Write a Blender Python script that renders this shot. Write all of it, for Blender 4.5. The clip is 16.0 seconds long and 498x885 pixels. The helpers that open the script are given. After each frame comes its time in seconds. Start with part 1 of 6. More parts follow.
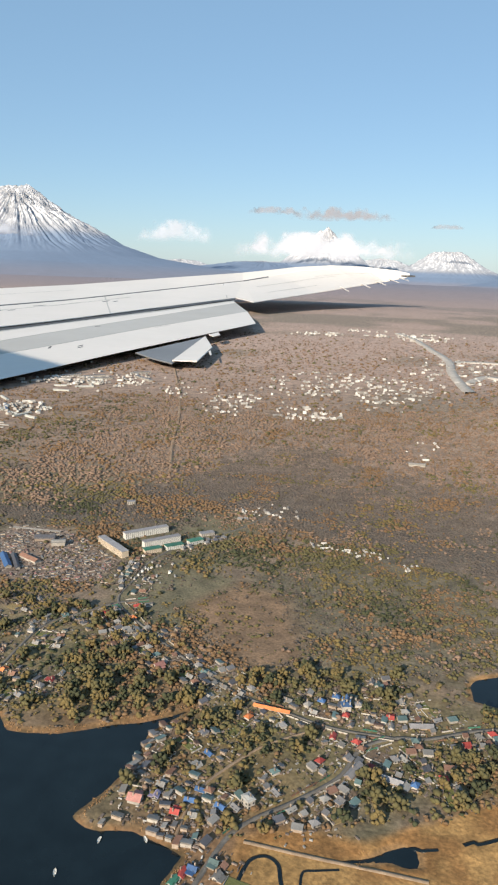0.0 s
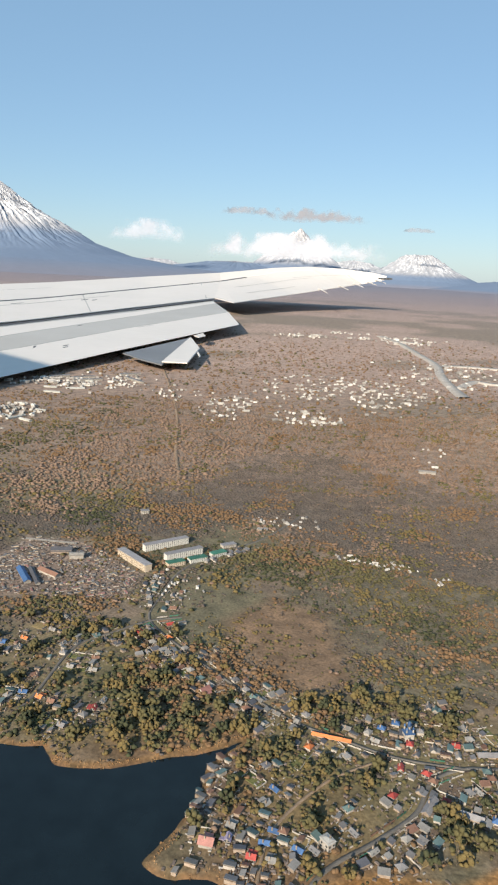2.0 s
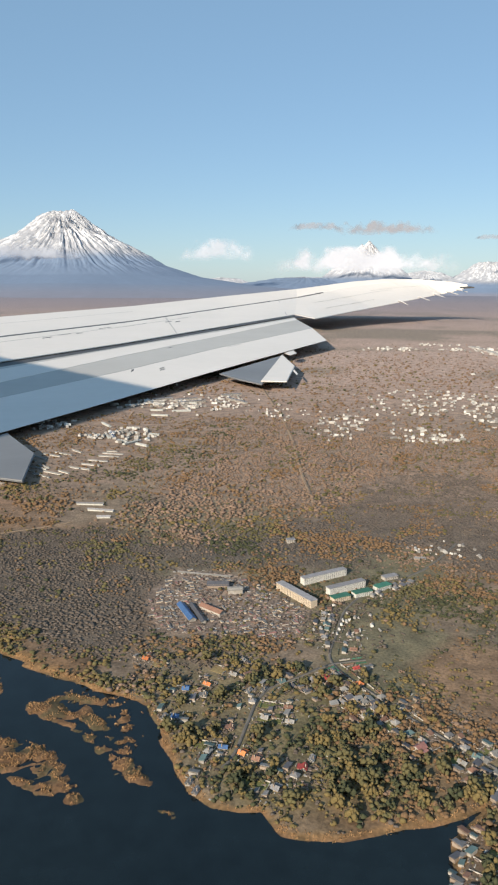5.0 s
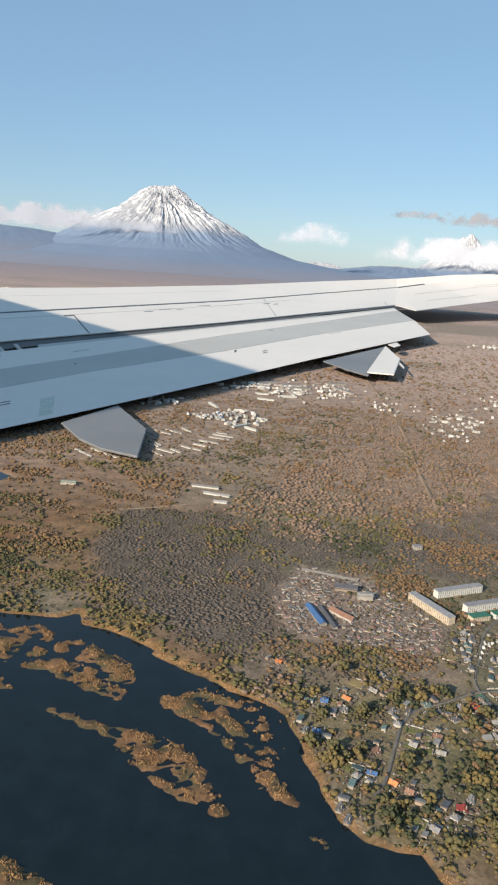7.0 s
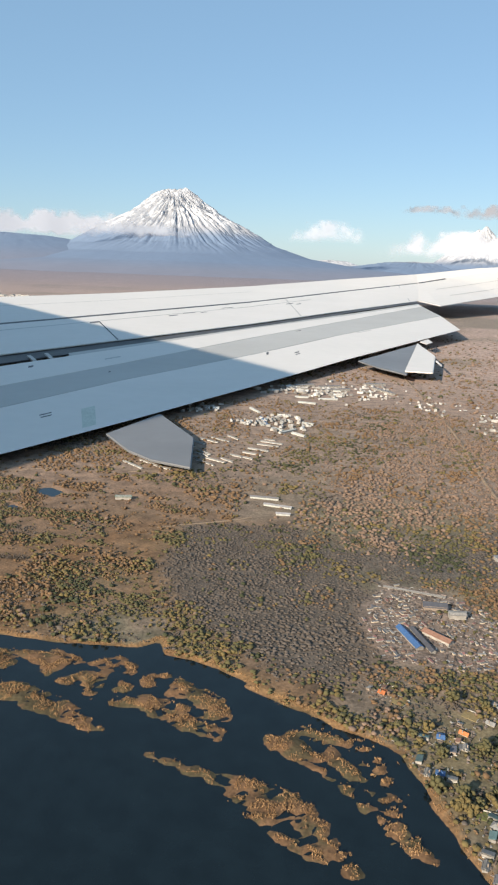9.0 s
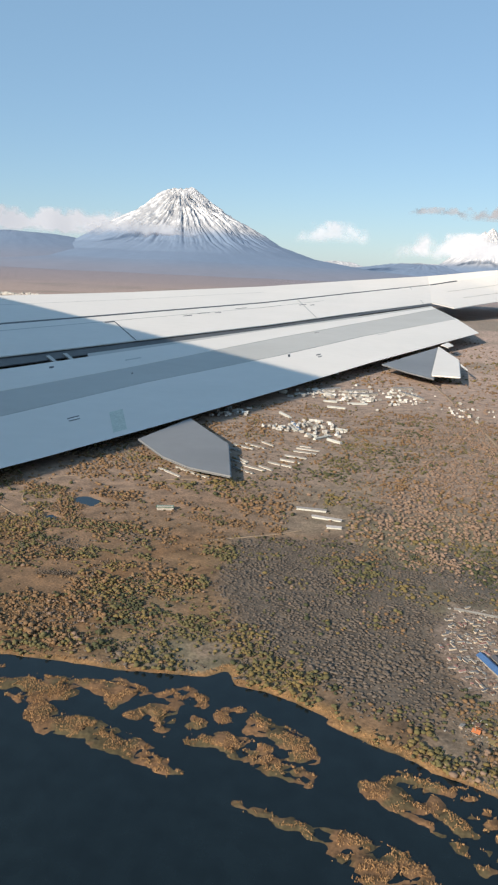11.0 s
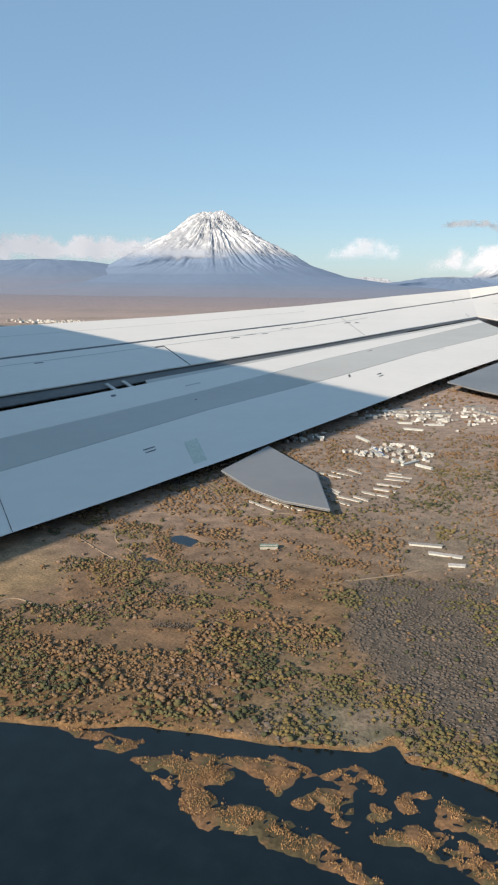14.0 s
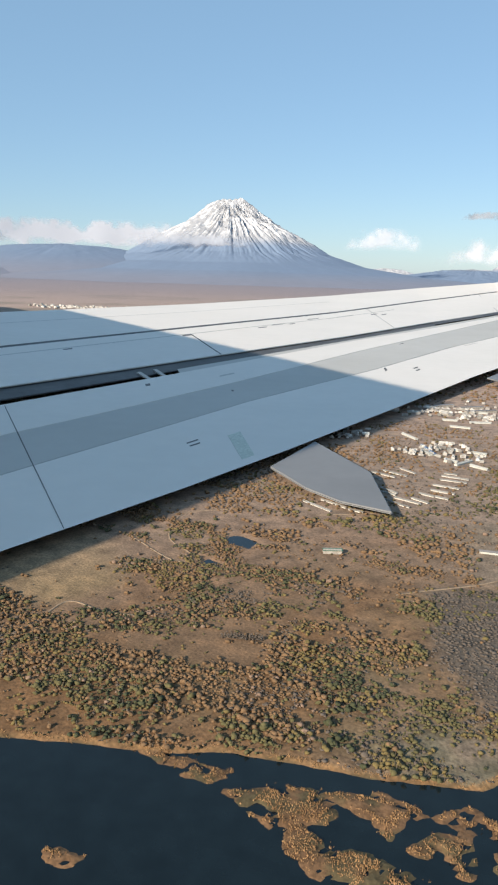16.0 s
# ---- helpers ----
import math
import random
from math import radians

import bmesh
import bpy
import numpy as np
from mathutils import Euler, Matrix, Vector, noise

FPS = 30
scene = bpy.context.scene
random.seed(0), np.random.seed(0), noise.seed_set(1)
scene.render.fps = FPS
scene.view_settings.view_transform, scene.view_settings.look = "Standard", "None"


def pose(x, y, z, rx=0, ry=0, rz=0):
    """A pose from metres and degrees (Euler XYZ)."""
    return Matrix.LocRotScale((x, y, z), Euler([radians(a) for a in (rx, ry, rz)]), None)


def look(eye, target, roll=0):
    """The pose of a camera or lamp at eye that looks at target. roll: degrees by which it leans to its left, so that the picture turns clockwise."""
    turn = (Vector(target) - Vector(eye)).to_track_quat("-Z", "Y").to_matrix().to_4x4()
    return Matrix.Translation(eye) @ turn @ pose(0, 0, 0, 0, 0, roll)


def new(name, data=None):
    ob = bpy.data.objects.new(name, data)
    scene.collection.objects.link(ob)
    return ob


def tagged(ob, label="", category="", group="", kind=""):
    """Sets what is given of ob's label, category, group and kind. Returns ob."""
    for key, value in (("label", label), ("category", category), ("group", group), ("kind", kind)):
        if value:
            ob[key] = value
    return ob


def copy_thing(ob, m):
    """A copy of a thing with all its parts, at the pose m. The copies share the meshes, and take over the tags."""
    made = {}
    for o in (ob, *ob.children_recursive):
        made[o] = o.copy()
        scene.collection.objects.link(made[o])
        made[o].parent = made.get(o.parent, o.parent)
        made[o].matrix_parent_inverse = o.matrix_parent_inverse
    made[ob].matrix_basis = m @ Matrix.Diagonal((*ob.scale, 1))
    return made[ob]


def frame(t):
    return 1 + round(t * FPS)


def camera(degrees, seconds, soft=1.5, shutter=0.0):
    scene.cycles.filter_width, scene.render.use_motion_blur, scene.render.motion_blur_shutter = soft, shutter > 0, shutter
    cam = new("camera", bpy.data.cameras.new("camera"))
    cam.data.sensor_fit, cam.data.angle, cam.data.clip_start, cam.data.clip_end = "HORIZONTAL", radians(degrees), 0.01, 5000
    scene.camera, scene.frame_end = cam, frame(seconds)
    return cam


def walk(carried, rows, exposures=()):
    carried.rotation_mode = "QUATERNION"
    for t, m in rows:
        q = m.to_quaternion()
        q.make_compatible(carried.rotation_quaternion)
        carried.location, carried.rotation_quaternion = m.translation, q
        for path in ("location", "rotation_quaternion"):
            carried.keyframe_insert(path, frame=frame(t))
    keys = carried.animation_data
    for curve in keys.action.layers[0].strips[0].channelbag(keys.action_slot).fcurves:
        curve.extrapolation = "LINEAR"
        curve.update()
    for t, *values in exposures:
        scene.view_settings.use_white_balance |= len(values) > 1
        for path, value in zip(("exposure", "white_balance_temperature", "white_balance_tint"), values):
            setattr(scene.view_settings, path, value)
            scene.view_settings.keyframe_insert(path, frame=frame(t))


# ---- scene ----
cam = camera(37.9, 16.0, soft=2.2)
METRES, EYE, TILT, LEAN, TURN = 74.47, 40.47, 0.0, 0.0, 12.5
ROWS = [
    (0.0, 0.0, 0.0, 0.0, 0.48, -13.31, -2.02),
    (0.5, -0.0271, 0.0141, -0.0005, -0.58, -13.26, -2.83),
    (1.0, -0.0541, 0.0277, 0.0003, -1.6, -13.25, -3.12),
    (1.5, -0.0815, 0.0414, 0.0002, -1.77, -13.25, -3.18),
    (2.0, -0.109, 0.0521, 0.0016, -1.72, -13.22, -2.91),
    (2.5, -0.1368, 0.066, 0.0013, -1.66, -13.23, -2.67),
    (3.0, -0.1627, 0.0789, 0.0011, -0.76, -12.88, -1.37),
    (3.5, -0.1905, 0.0905, 0.0009, 0.85, -12.43, -0.03),
    (4.0, -0.2169, 0.1048, -0.0004, 1.74, -11.89, 1.29),
    (6.5, -0.3635, 0.1678, -0.0034, 8.38, -13.49, -4.51),
    (7.0, -0.3912, 0.1819, -0.0038, 10.53, -13.62, -3.85),
    (7.5, -0.4186, 0.1936, -0.0041, 12.06, -13.67, -2.71),
    (8.0, -0.446, 0.2126, -0.0052, 12.03, -13.7, -2.41),
    (8.5, -0.4749, 0.223, -0.0057, 11.61, -13.69, -2.64),
    (9.0, -0.5029, 0.2354, -0.0056, 11.5, -13.64, -2.04),
    (11.5, -0.6462, 0.3011, -0.0076, 11.86, -13.65, -2.61),
    (12.0, -0.6748, 0.3133, -0.0074, 11.89, -13.54, -2.6),
    (12.5, -0.7028, 0.3251, -0.0075, 12.25, -12.73, -1.74),
    (13.0, -0.732, 0.3374, -0.0071, 13.05, -12.24, -0.84),
    (13.5, -0.7602, 0.3501, -0.0075, 13.81, -12.2, -0.54),
    (14.0, -0.7897, 0.3627, -0.008, 14.05, -12.2, -0.51),
    (14.5, -0.8191, 0.3758, -0.0085, 14.09, -12.09, -0.48),
    (15.0, -0.8479, 0.3862, -0.0082, 14.77, -11.27, -0.22),
    (15.5, -0.8794, 0.4001, -0.0101, 15.27, -12.1, -1.39),
    (16.0, -0.9088, 0.4138, -0.0105, 15.33, -13.07, -1.61),
]
walk(cam, [(t, pose(0, 0, EYE, TILT, LEAN, TURN) @ pose(METRES * x, METRES * y, METRES * z, 90 + pitch, roll, yaw)) for t, x, y, z, yaw, pitch, roll in ROWS],
     exposures=[(0.0, 0.53), (1.5, 0.54), (2.5, 0.49), (3.0, 0.46), (4.0, 0.41), (6.5, 0.49), (7.0, 0.49), (7.5, 0.54), (8.5, 0.50), (9.0, 0.59), (11.5, 0.51), (14.0, 0.49), (15.0, 0.52), (15.5, 0.60), (16.0, 0.61)])

# ---- sky and sun ----
SUN_EL, SUN_AZ = 24.0, 195.0          # degrees; the sun stands behind the way of looking
world = bpy.data.worlds.new("sky")
scene.world = world
world.use_nodes = True
wt = world.node_tree
sky = wt.nodes.new("ShaderNodeTexSky")
sky.sky_type, sky.sun_disc = "NISHITA", False
sky.sun_elevation, sky.sun_rotation = radians(SUN_EL), radians(SUN_AZ)
sky.altitude, sky.air_density, sky.dust_density, sky.ozone_density = 400, 1.0, 0.5, 2.6
veil = wt.nodes.new("ShaderNodeMix")
veil.data_type = "RGBA"
veil.inputs["Factor"].default_value = 0.5
veil.inputs["B"].default_value = (2.4, 4.1, 5.8, 1)
wt.links.new(sky.outputs[0], veil.inputs["A"])
wt.links.new(veil.outputs["Result"], wt.nodes["Background"].inputs[0])
wt.nodes["Background"].inputs[1].default_value = 0.09
sun = new("sun", bpy.data.lights.new("sun", "SUN"))
sun.data.energy, sun.data.angle, sun.data.color = 5.0, radians(0.6), (1.0, 0.885, 0.73)
sun_way = Vector((-math.sin(radians(SUN_AZ)), -math.cos(radians(SUN_AZ)), -math.tan(radians(SUN_EL)))).normalized()
sun.matrix_world = look((0, 0, 300), Vector((0, 0, 300)) + sun_way)


# ---- materials ----
def material(name, colours, rough=0.8, scale=3.0, detail=6.0, bump=0.0, bump_scale=None, metal=0.0, vary=0.0, attribute=None, stretch=(1, 1, 1), grain=0.2, thin=0.0):
    """Noise between colours (2 or more), a finer second noise, bump; vary: brightness change from object to object or island to island."""
    m = bpy.data.materials.new(name)
    m.use_nodes = True
    nt = m.node_tree
    b = nt.nodes["Principled BSDF"]
    b.inputs["Roughness"].default_value, b.inputs["Metallic"].default_value = rough, metal
    b.inputs["Specular IOR Level"].default_value = 0.3
    tc = nt.nodes.new("ShaderNodeTexCoord")
    mp = nt.nodes.new("ShaderNodeMapping")
    mp.inputs["Scale"].default_value = stretch
    nt.links.new(tc.outputs["Object"], mp.inputs[0])
    n1 = nt.nodes.new("ShaderNodeTexNoise")
    n1.inputs["Scale"].default_value, n1.inputs["Detail"].default_value = scale, detail
    nt.links.new(mp.outputs[0], n1.inputs["Vector"])
    ramp = nt.nodes.new("ShaderNodeValToRGB")
    els = ramp.color_ramp.elements
    els[0].position, els[1].position = 0.32, 0.68
    while len(els) < len(colours):
        els.new(0.5)
    for i, (e, c) in enumerate(zip(els, colours)):
        e.position = 0.32 + 0.36 * i / max(1, len(colours) - 1)
        e.color = (*c, 1)
    nt.links.new(n1.outputs[0], ramp.inputs[0])
    out = ramp.outputs[0]
    n2 = nt.nodes.new("ShaderNodeTexNoise")
    n2.inputs["Scale"].default_value, n2.inputs["Detail"].default_value = scale * 9.0, 4.0
    nt.links.new(mp.outputs[0], n2.inputs["Vector"])
    mr = nt.nodes.new("ShaderNodeMapRange")
    mr.inputs["From Min"].default_value, mr.inputs["From Max"].default_value = 0.3, 0.7
    mr.inputs["To Min"].default_value, mr.inputs["To Max"].default_value = 1 - grain, 1 + grain
    nt.links.new(n2.outputs[0], mr.inputs["Value"])
    factor = mr.outputs[0]
    if attribute:
        at = nt.nodes.new("ShaderNodeAttribute")
        at.attribute_name = attribute
        mul = nt.nodes.new("ShaderNodeMix")
        mul.data_type, mul.blend_type = "RGBA", "MULTIPLY"
        mul.inputs["Factor"].default_value = 1.0
        nt.links.new(out, mul.inputs["A"])
        nt.links.new(at.outputs["Color"], mul.inputs["B"])
        out = mul.outputs["Result"]
    if vary:
        if attribute == "island" or vary < 0:
            src = nt.nodes.new("ShaderNodeNewGeometry").outputs["Random Per Island"]
        else:
            src = nt.nodes.new("ShaderNodeObjectInfo").outputs["Random"]
        vr = nt.nodes.new("ShaderNodeMapRange")
        vr.inputs["To Min"].default_value, vr.inputs["To Max"].default_value = 1 - abs(vary), 1 + abs(vary)
        nt.links.new(src, vr.inputs["Value"])
        mm = nt.nodes.new("ShaderNodeMath")
        mm.operation = "MULTIPLY"
        nt.links.new(factor, mm.inputs[0])
        nt.links.new(vr.outputs[0], mm.inputs[1])
        factor = mm.outputs[0]
    sc = nt.nodes.new("ShaderNodeVectorMath")
    sc.operation = "SCALE"
    nt.links.new(out, sc.inputs[0])
    nt.links.new(factor, sc.inputs["Scale"])
    nt.links.new(sc.outputs[0], b.inputs["Base Color"])
    if bump:
        n3 = nt.nodes.new("ShaderNodeTexNoise")
        n3.inputs["Scale"].default_value, n3.inputs["Detail"].default_value = bump_scale or scale * 4, 5.0
        nt.links.new(mp.outputs[0], n3.inputs["Vector"])
        bp = nt.nodes.new("ShaderNodeBump")
        bp.inputs["Strength"].default_value, bp.inputs["Distance"].default_value = 0.8, bump
        nt.links.new(n3.outputs[0], bp.inputs["Height"])
        nt.links.new(bp.outputs[0], b.inputs["Normal"])
    if thin:
        tl, ms = nt.nodes.new("ShaderNodeBsdfTranslucent"), nt.nodes.new("ShaderNodeMixShader")
        ms.inputs[0].default_value = thin
        nt.links.new(sc.outputs[0], tl.inputs[0])
        nt.links.new(b.outputs[0], ms.inputs[1])
        nt.links.new(tl.outputs[0], ms.inputs[2])
        nt.links.new(ms.outputs[0], nt.nodes["Material Output"].inputs[0])
    return m


def shade(c, k):
    return tuple(v * k for v in c)


M_GROUND = material("ground_cover_with_haze", [(0.7, 0.7, 0.7), (1.0, 1.0, 1.0), (1.35, 1.3, 1.25)], 0.95, 0.35, 9.0, 0.10, 2.2, attribute="cover", grain=0.34)
M_WATER = material("lake_water", [(0.006, 0.011, 0.014), (0.008, 0.014, 0.017)], 0.13, 0.05, 3.0, 0.004, 1.3)
M_REED = material("reed", [(0.21, 0.118, 0.055), (0.30, 0.175, 0.08), (0.17, 0.095, 0.045)], 0.9, 0.6, 6, vary=-0.35)
M_TREE = {
    "bare": material("bare_crown", [(0.108, 0.087, 0.071), (0.14, 0.113, 0.092)], 0.95, 1.5, 5, vary=-0.10, thin=0.12),
    "olive": material("olive_crown", [(0.1, 0.089, 0.04), (0.135, 0.116, 0.05)], 0.9, 1.5, 5, vary=-0.12, thin=0.12),
    "yellow": material("yellow_crown", [(0.145, 0.108, 0.042), (0.185, 0.138, 0.055)], 0.9, 1.5, 5, vary=-0.10, thin=0.12),
    "rust": material("rust_crown", [(0.21, 0.142, 0.10), (0.255, 0.172, 0.122)], 0.9, 1.5, 5, vary=-0.12, thin=0.12),
    "brown": material("brown_crown", [(0.165, 0.10, 0.052), (0.215, 0.132, 0.07)], 0.9, 1.5, 5, vary=-0.12, thin=0.12),
    "green": material("green_crown", [(0.05, 0.055, 0.028), (0.075, 0.078, 0.038)], 0.9, 1.5, 5, vary=-0.12, thin=0.12),
}
M_BARK = material("bark", [(0.09, 0.07, 0.055), (0.16, 0.13, 0.10)], 0.9, 6)
M_ROAD = material("asphalt", [(0.11, 0.10, 0.088), (0.165, 0.15, 0.13)], 0.9, 1.2, 6, 0.02)
M_DIRT = material("dirt_track", [(0.21, 0.15, 0.10), (0.30, 0.22, 0.15)], 0.95, 1.5, 6, 0.03)
M_ROOF = {
    "white": (0.205, 0.195, 0.18), "blue": (0.05, 0.105, 0.22), "red": (0.32, 0.055, 0.045), "grey": (0.165, 0.16, 0.16),
    "dark": (0.09, 0.09, 0.10), "brown": (0.20, 0.11, 0.075), "teal": (0.10, 0.15, 0.145), "orange": (0.52, 0.17, 0.06),
    "pink": (0.31, 0.15, 0.125), "mauve": (0.30, 0.26, 0.36), "green": (0.045, 0.15, 0.10), "long": (0.23, 0.22, 0.22), "block": (0.40, 0.39, 0.36),
}
M_ROOF = {k: material(k + "_roof_sheet", [shade(c, 0.85), shade(c, 1.15)], 0.55, 2.0, 5, 0.01, 14, vary=0.3) for k, c in M_ROOF.items()}
M_WALL = {
    "white": material("white_render", [(0.27, 0.245, 0.21), (0.39, 0.355, 0.31)], 0.85, 3, vary=0.25),
    "cream": material("cream_panel", [(0.46, 0.37, 0.27), (0.54, 0.45, 0.34)], 0.85, 2),
    "timber": material("weathered_timber", [(0.22, 0.17, 0.13), (0.34, 0.27, 0.21)], 0.9, 4, vary=0.25),
    "pale": material("pale_panel", [(0.42, 0.42, 0.38), (0.52, 0.52, 0.47)], 0.85, 2),
}
M_WALL["facade"] = material("facade_panel", [(0.52, 0.50, 0.45), (0.62, 0.60, 0.55)], 0.85, 2)
M_GLASS = material("window_glass", [(0.03, 0.035, 0.04), (0.06, 0.065, 0.07)], 0.15, 3)
M_PAINT = material("wing_white_paint", [(0.695, 0.645, 0.585), (0.73, 0.675, 0.615)], 0.5, 0.02, 3, grain=0.02)
M_GREYPAINT = material("wing_grey_paint", [(0.44, 0.42, 0.385), (0.48, 0.46, 0.425)], 0.55, 0.02, 3, grain=0.02)
M_SLOT = material("slot_metal", [(0.05, 0.05, 0.05), (0.10, 0.097, 0.095)], 0.6, 0.05, 6)
# this grey stands in for the shade on white fairings
M_FAIRING = material("fairing_shaded_grey", [(0.165, 0.165, 0.168), (0.21, 0.21, 0.213)], 0.5, 0.03, 4, grain=0.04)
M_PATCH = material("worn_paint_patch", [(0.52, 0.55, 0.47), (0.58, 0.60, 0.52)], 0.6, 0.2, 4)
M_CONCRETE = material("pale_concrete", [(0.36, 0.32, 0.28), (0.46, 0.42, 0.37)], 0.9, 0.3, 5)


def vapour(name, tone):
    """Thin vapour that lets the sky through where it thins out."""
    m = bpy.data.materials.new(name)
    m.use_nodes = True
    nt = m.node_tree
    nt.nodes.remove(nt.nodes["Principled BSDF"])
    df, tr, mix, at = (nt.nodes.new("ShaderNode" + k) for k in ("BsdfDiffuse", "BsdfTransparent", "MixShader", "Attribute"))
    df.inputs[0].default_value = (*tone, 1)
    at.attribute_name = "vapour"
    nt.links.new(at.outputs["Fac"], mix.inputs[0])
    nt.links.new(tr.outputs[0], mix.inputs[1])
    nt.links.new(df.outputs[0], mix.inputs[2])
    nt.links.new(mix.outputs[0], nt.nodes["Material Output"].inputs[0])
    return m


M_CLOUD, M_HAZY_CLOUD = vapour("cloud_vapour", (0.45, 0.47, 0.52)), vapour("grey_cloud_vapour", (0.24, 0.25, 0.28))

# ---- plan, in metres ----
SHORE = [
    (-116.9, 55.1), (-111.0, 57.7), (-104.7, 59.8), (-98.0, 63.5), (-89.5, 65.5), (-83.9, 67.2), (-78.5, 69.2),
    (-78.0, 69.8), (-77.2, 71.3), (-75.2, 69.6), (-70.2, 69.4), (-64.4, 68.1), (-65.5, 67.6), (-59.8, 66.5), (-55.0, 65.3),
    (-51.9, 65.2), (-48.9, 64.4), (-46.1, 60.8), (-43.6, 57.5), (-45.6, 59.5), (-43.2, 56.7), (-40.9, 53.7), (-38.4, 52.5),
    (-36.4, 52.7), (-34.5, 53.4), (-34.1, 53.0), (-32.2, 51.3), (-30.4, 51.2), (-28.1, 51.9), (-23.7, 54.3), (-19.2, 56.9),
    (-17.3, 58.8), (-18.9, 56.0), (-19.9, 54.1), (-19.7, 51.5), (-20.0, 48.4), (-20.7, 46.2), (-21.6, 44.0), (-21.9, 42.9),
    (-20.8, 42.3), (-19.5, 42.3), (-17.1, 43.0), (-15.9, 42.5), (-14.1, 42.1), (-12.6, 41.6), (-13.0, 40.1), (-13.4, 38.7),
]
BAR = [
    (-86.3, 56.8), (-84.4, 57.7), (-79.8, 57.0), (-76.9, 56.5), (-73.8, 55.5), (-75.8, 55.1), (-79.7, 55.3), (-83.9, 55.6),
]
SPIT_A = [
    (-104.9, 59.6), (-102.8, 60.4), (-100.2, 60.7), (-97.6, 60.9), (-97.0, 60.3), (-98.6, 59.0), (-100.8, 59.1),
]
FORK = [
    (-96.3, 58.8), (-94.0, 60.7), (-93.8, 61.6), (-90.8, 62.4), (-87.8, 60.6), (-89.4, 58.6), (-87.8, 57.1), (-85.6, 58.0),
    (-81.8, 58.1), (-77.7, 57.2), (-73.8, 55.5), (-76.9, 55.6), (-80.2, 55.3), (-85.0, 55.4), (-87.6, 54.4), (-91.0, 56.7),
]
MID = [
    (-90.1, 62.7), (-87.2, 63.4), (-85.0, 64.9), (-82.0, 64.0), (-83.1, 62.4), (-83.5, 60.1), (-86.0, 61.5),
]
MID_B = [
    (-81.0, 64.4), (-79.0, 65.6), (-76.4, 65.8), (-76.4, 64.4), (-78.8, 63.7),
]
MID_C = [
    (-82.1, 60.0), (-80.6, 62.5), (-78.5, 63.1), (-77.9, 61.8), (-77.4, 59.2), (-79.7, 60.0),
]
DOT = [
    (-75.2, 64.4), (-73.8, 66.0), (-72.9, 66.0), (-73.2, 63.7), (-74.4, 63.3),
]
LONG = [
    (-76.6, 62.6), (-75.3, 63.1), (-74.5, 61.7), (-71.9, 62.0), (-69.0, 62.0), (-65.8, 60.5), (-64.2, 60.3), (-64.0, 59.0),
    (-65.5, 59.0), (-69.0, 59.2), (-72.4, 59.6), (-75.2, 59.2),
]
RAG = [
    (-71.5, 63.0), (-71.5, 65.9), (-69.7, 65.1), (-67.5, 65.1), (-65.8, 64.0), (-64.5, 62.5), (-64.4, 61.6), (-65.6, 61.3),
    (-68.0, 62.5), (-69.4, 63.3),
]
OUTER = [
    (-69.2, 54.6), (-66.4, 54.8), (-62.3, 54.9), (-59.2, 55.7), (-56.8, 55.9), (-54.0, 54.8), (-51.6, 52.8), (-49.4, 51.1),
    (-48.6, 50.3), (-49.5, 49.5), (-51.1, 51.3), (-52.9, 52.8), (-55.2, 54.2), (-57.7, 54.7), (-60.8, 53.9), (-64.5, 54.2),
]
OUTER_B = [
    (-60.5, 53.3), (-57.5, 54.3), (-54.9, 54.7), (-53.1, 53.3), (-53.5, 52.2), (-55.3, 53.2), (-56.6, 51.5), (-58.4, 52.0),
]
OUTER_C = [
    (-55.9, 51.1), (-53.6, 51.2), (-51.6, 51.4), (-51.4, 50.3), (-52.7, 50.0), (-54.5, 50.5),
]
EAST = [
    (-60.4, 61.2), (-58.8, 62.4), (-55.8, 61.4), (-53.4, 60.1), (-50.6, 58.6), (-48.8, 56.7), (-50.0, 56.4), (-52.8, 58.2),
    (-55.1, 59.3), (-59.4, 60.0),
]
EAST_B = [
    (-54.8, 62.3), (-52.8, 61.2), (-50.8, 59.2), (-50.0, 58.1), (-52.1, 58.9), (-54.2, 61.0),
]
EAST_C = [
    (-49.5, 56.4), (-47.3, 56.0), (-45.5, 55.1), (-44.5, 53.9), (-46.0, 53.8), (-48.2, 55.6),
]
TOP_B = [
    (-80.9, 64.2), (-79.2, 66.3), (-76.2, 66.0), (-76.1, 64.6), (-78.8, 63.7),
]
SPECK = [
    (-42.1, 50.8), (-41.2, 51.0), (-40.9, 50.6), (-41.6, 50.3),
]
NEAR = [
    (-104.7, 47.6), (-101.7, 48.2), (-101.5, 47.7), (-102.5, 46.8), (-103.8, 46.9),
]
NEAR_B = [
    (-61.0, 39.7), (-58.9, 39.5), (-56.3, 39.1), (-59.2, 37.6),
]
LAKE = [
    (8.3, 70.1), (9.0, 71.7), (11.5, 73.0), (16.0, 74.0), (17.8, 71.2), (14.0, 67.3), (10.9, 66.6), (8.5, 67.3),
]
MARSH = [
    (-9.6, 44.0), (-5.7, 45.9), (-0.7, 46.2), (4.2, 48.9), (9.5, 52.6), (24.3, 58.6), (24.9, 49.0), (17.9, 37.7),
    (2.2, 33.6), (-10.2, 33.9), (-9.8, 41.5),
]
POOL = [
    (-0.5, 44.0), (1.0, 45.6), (2.6, 46.4), (3.2, 46.2), (2.8, 44.9), (1.4, 44.4),
]
CREEK = [
    (-8.6, 40.0), (-8.2, 42.0), (-7.2, 42.7), (-6.2, 42.2), (-5.7, 40.7), (-5.0, 39.4),
]
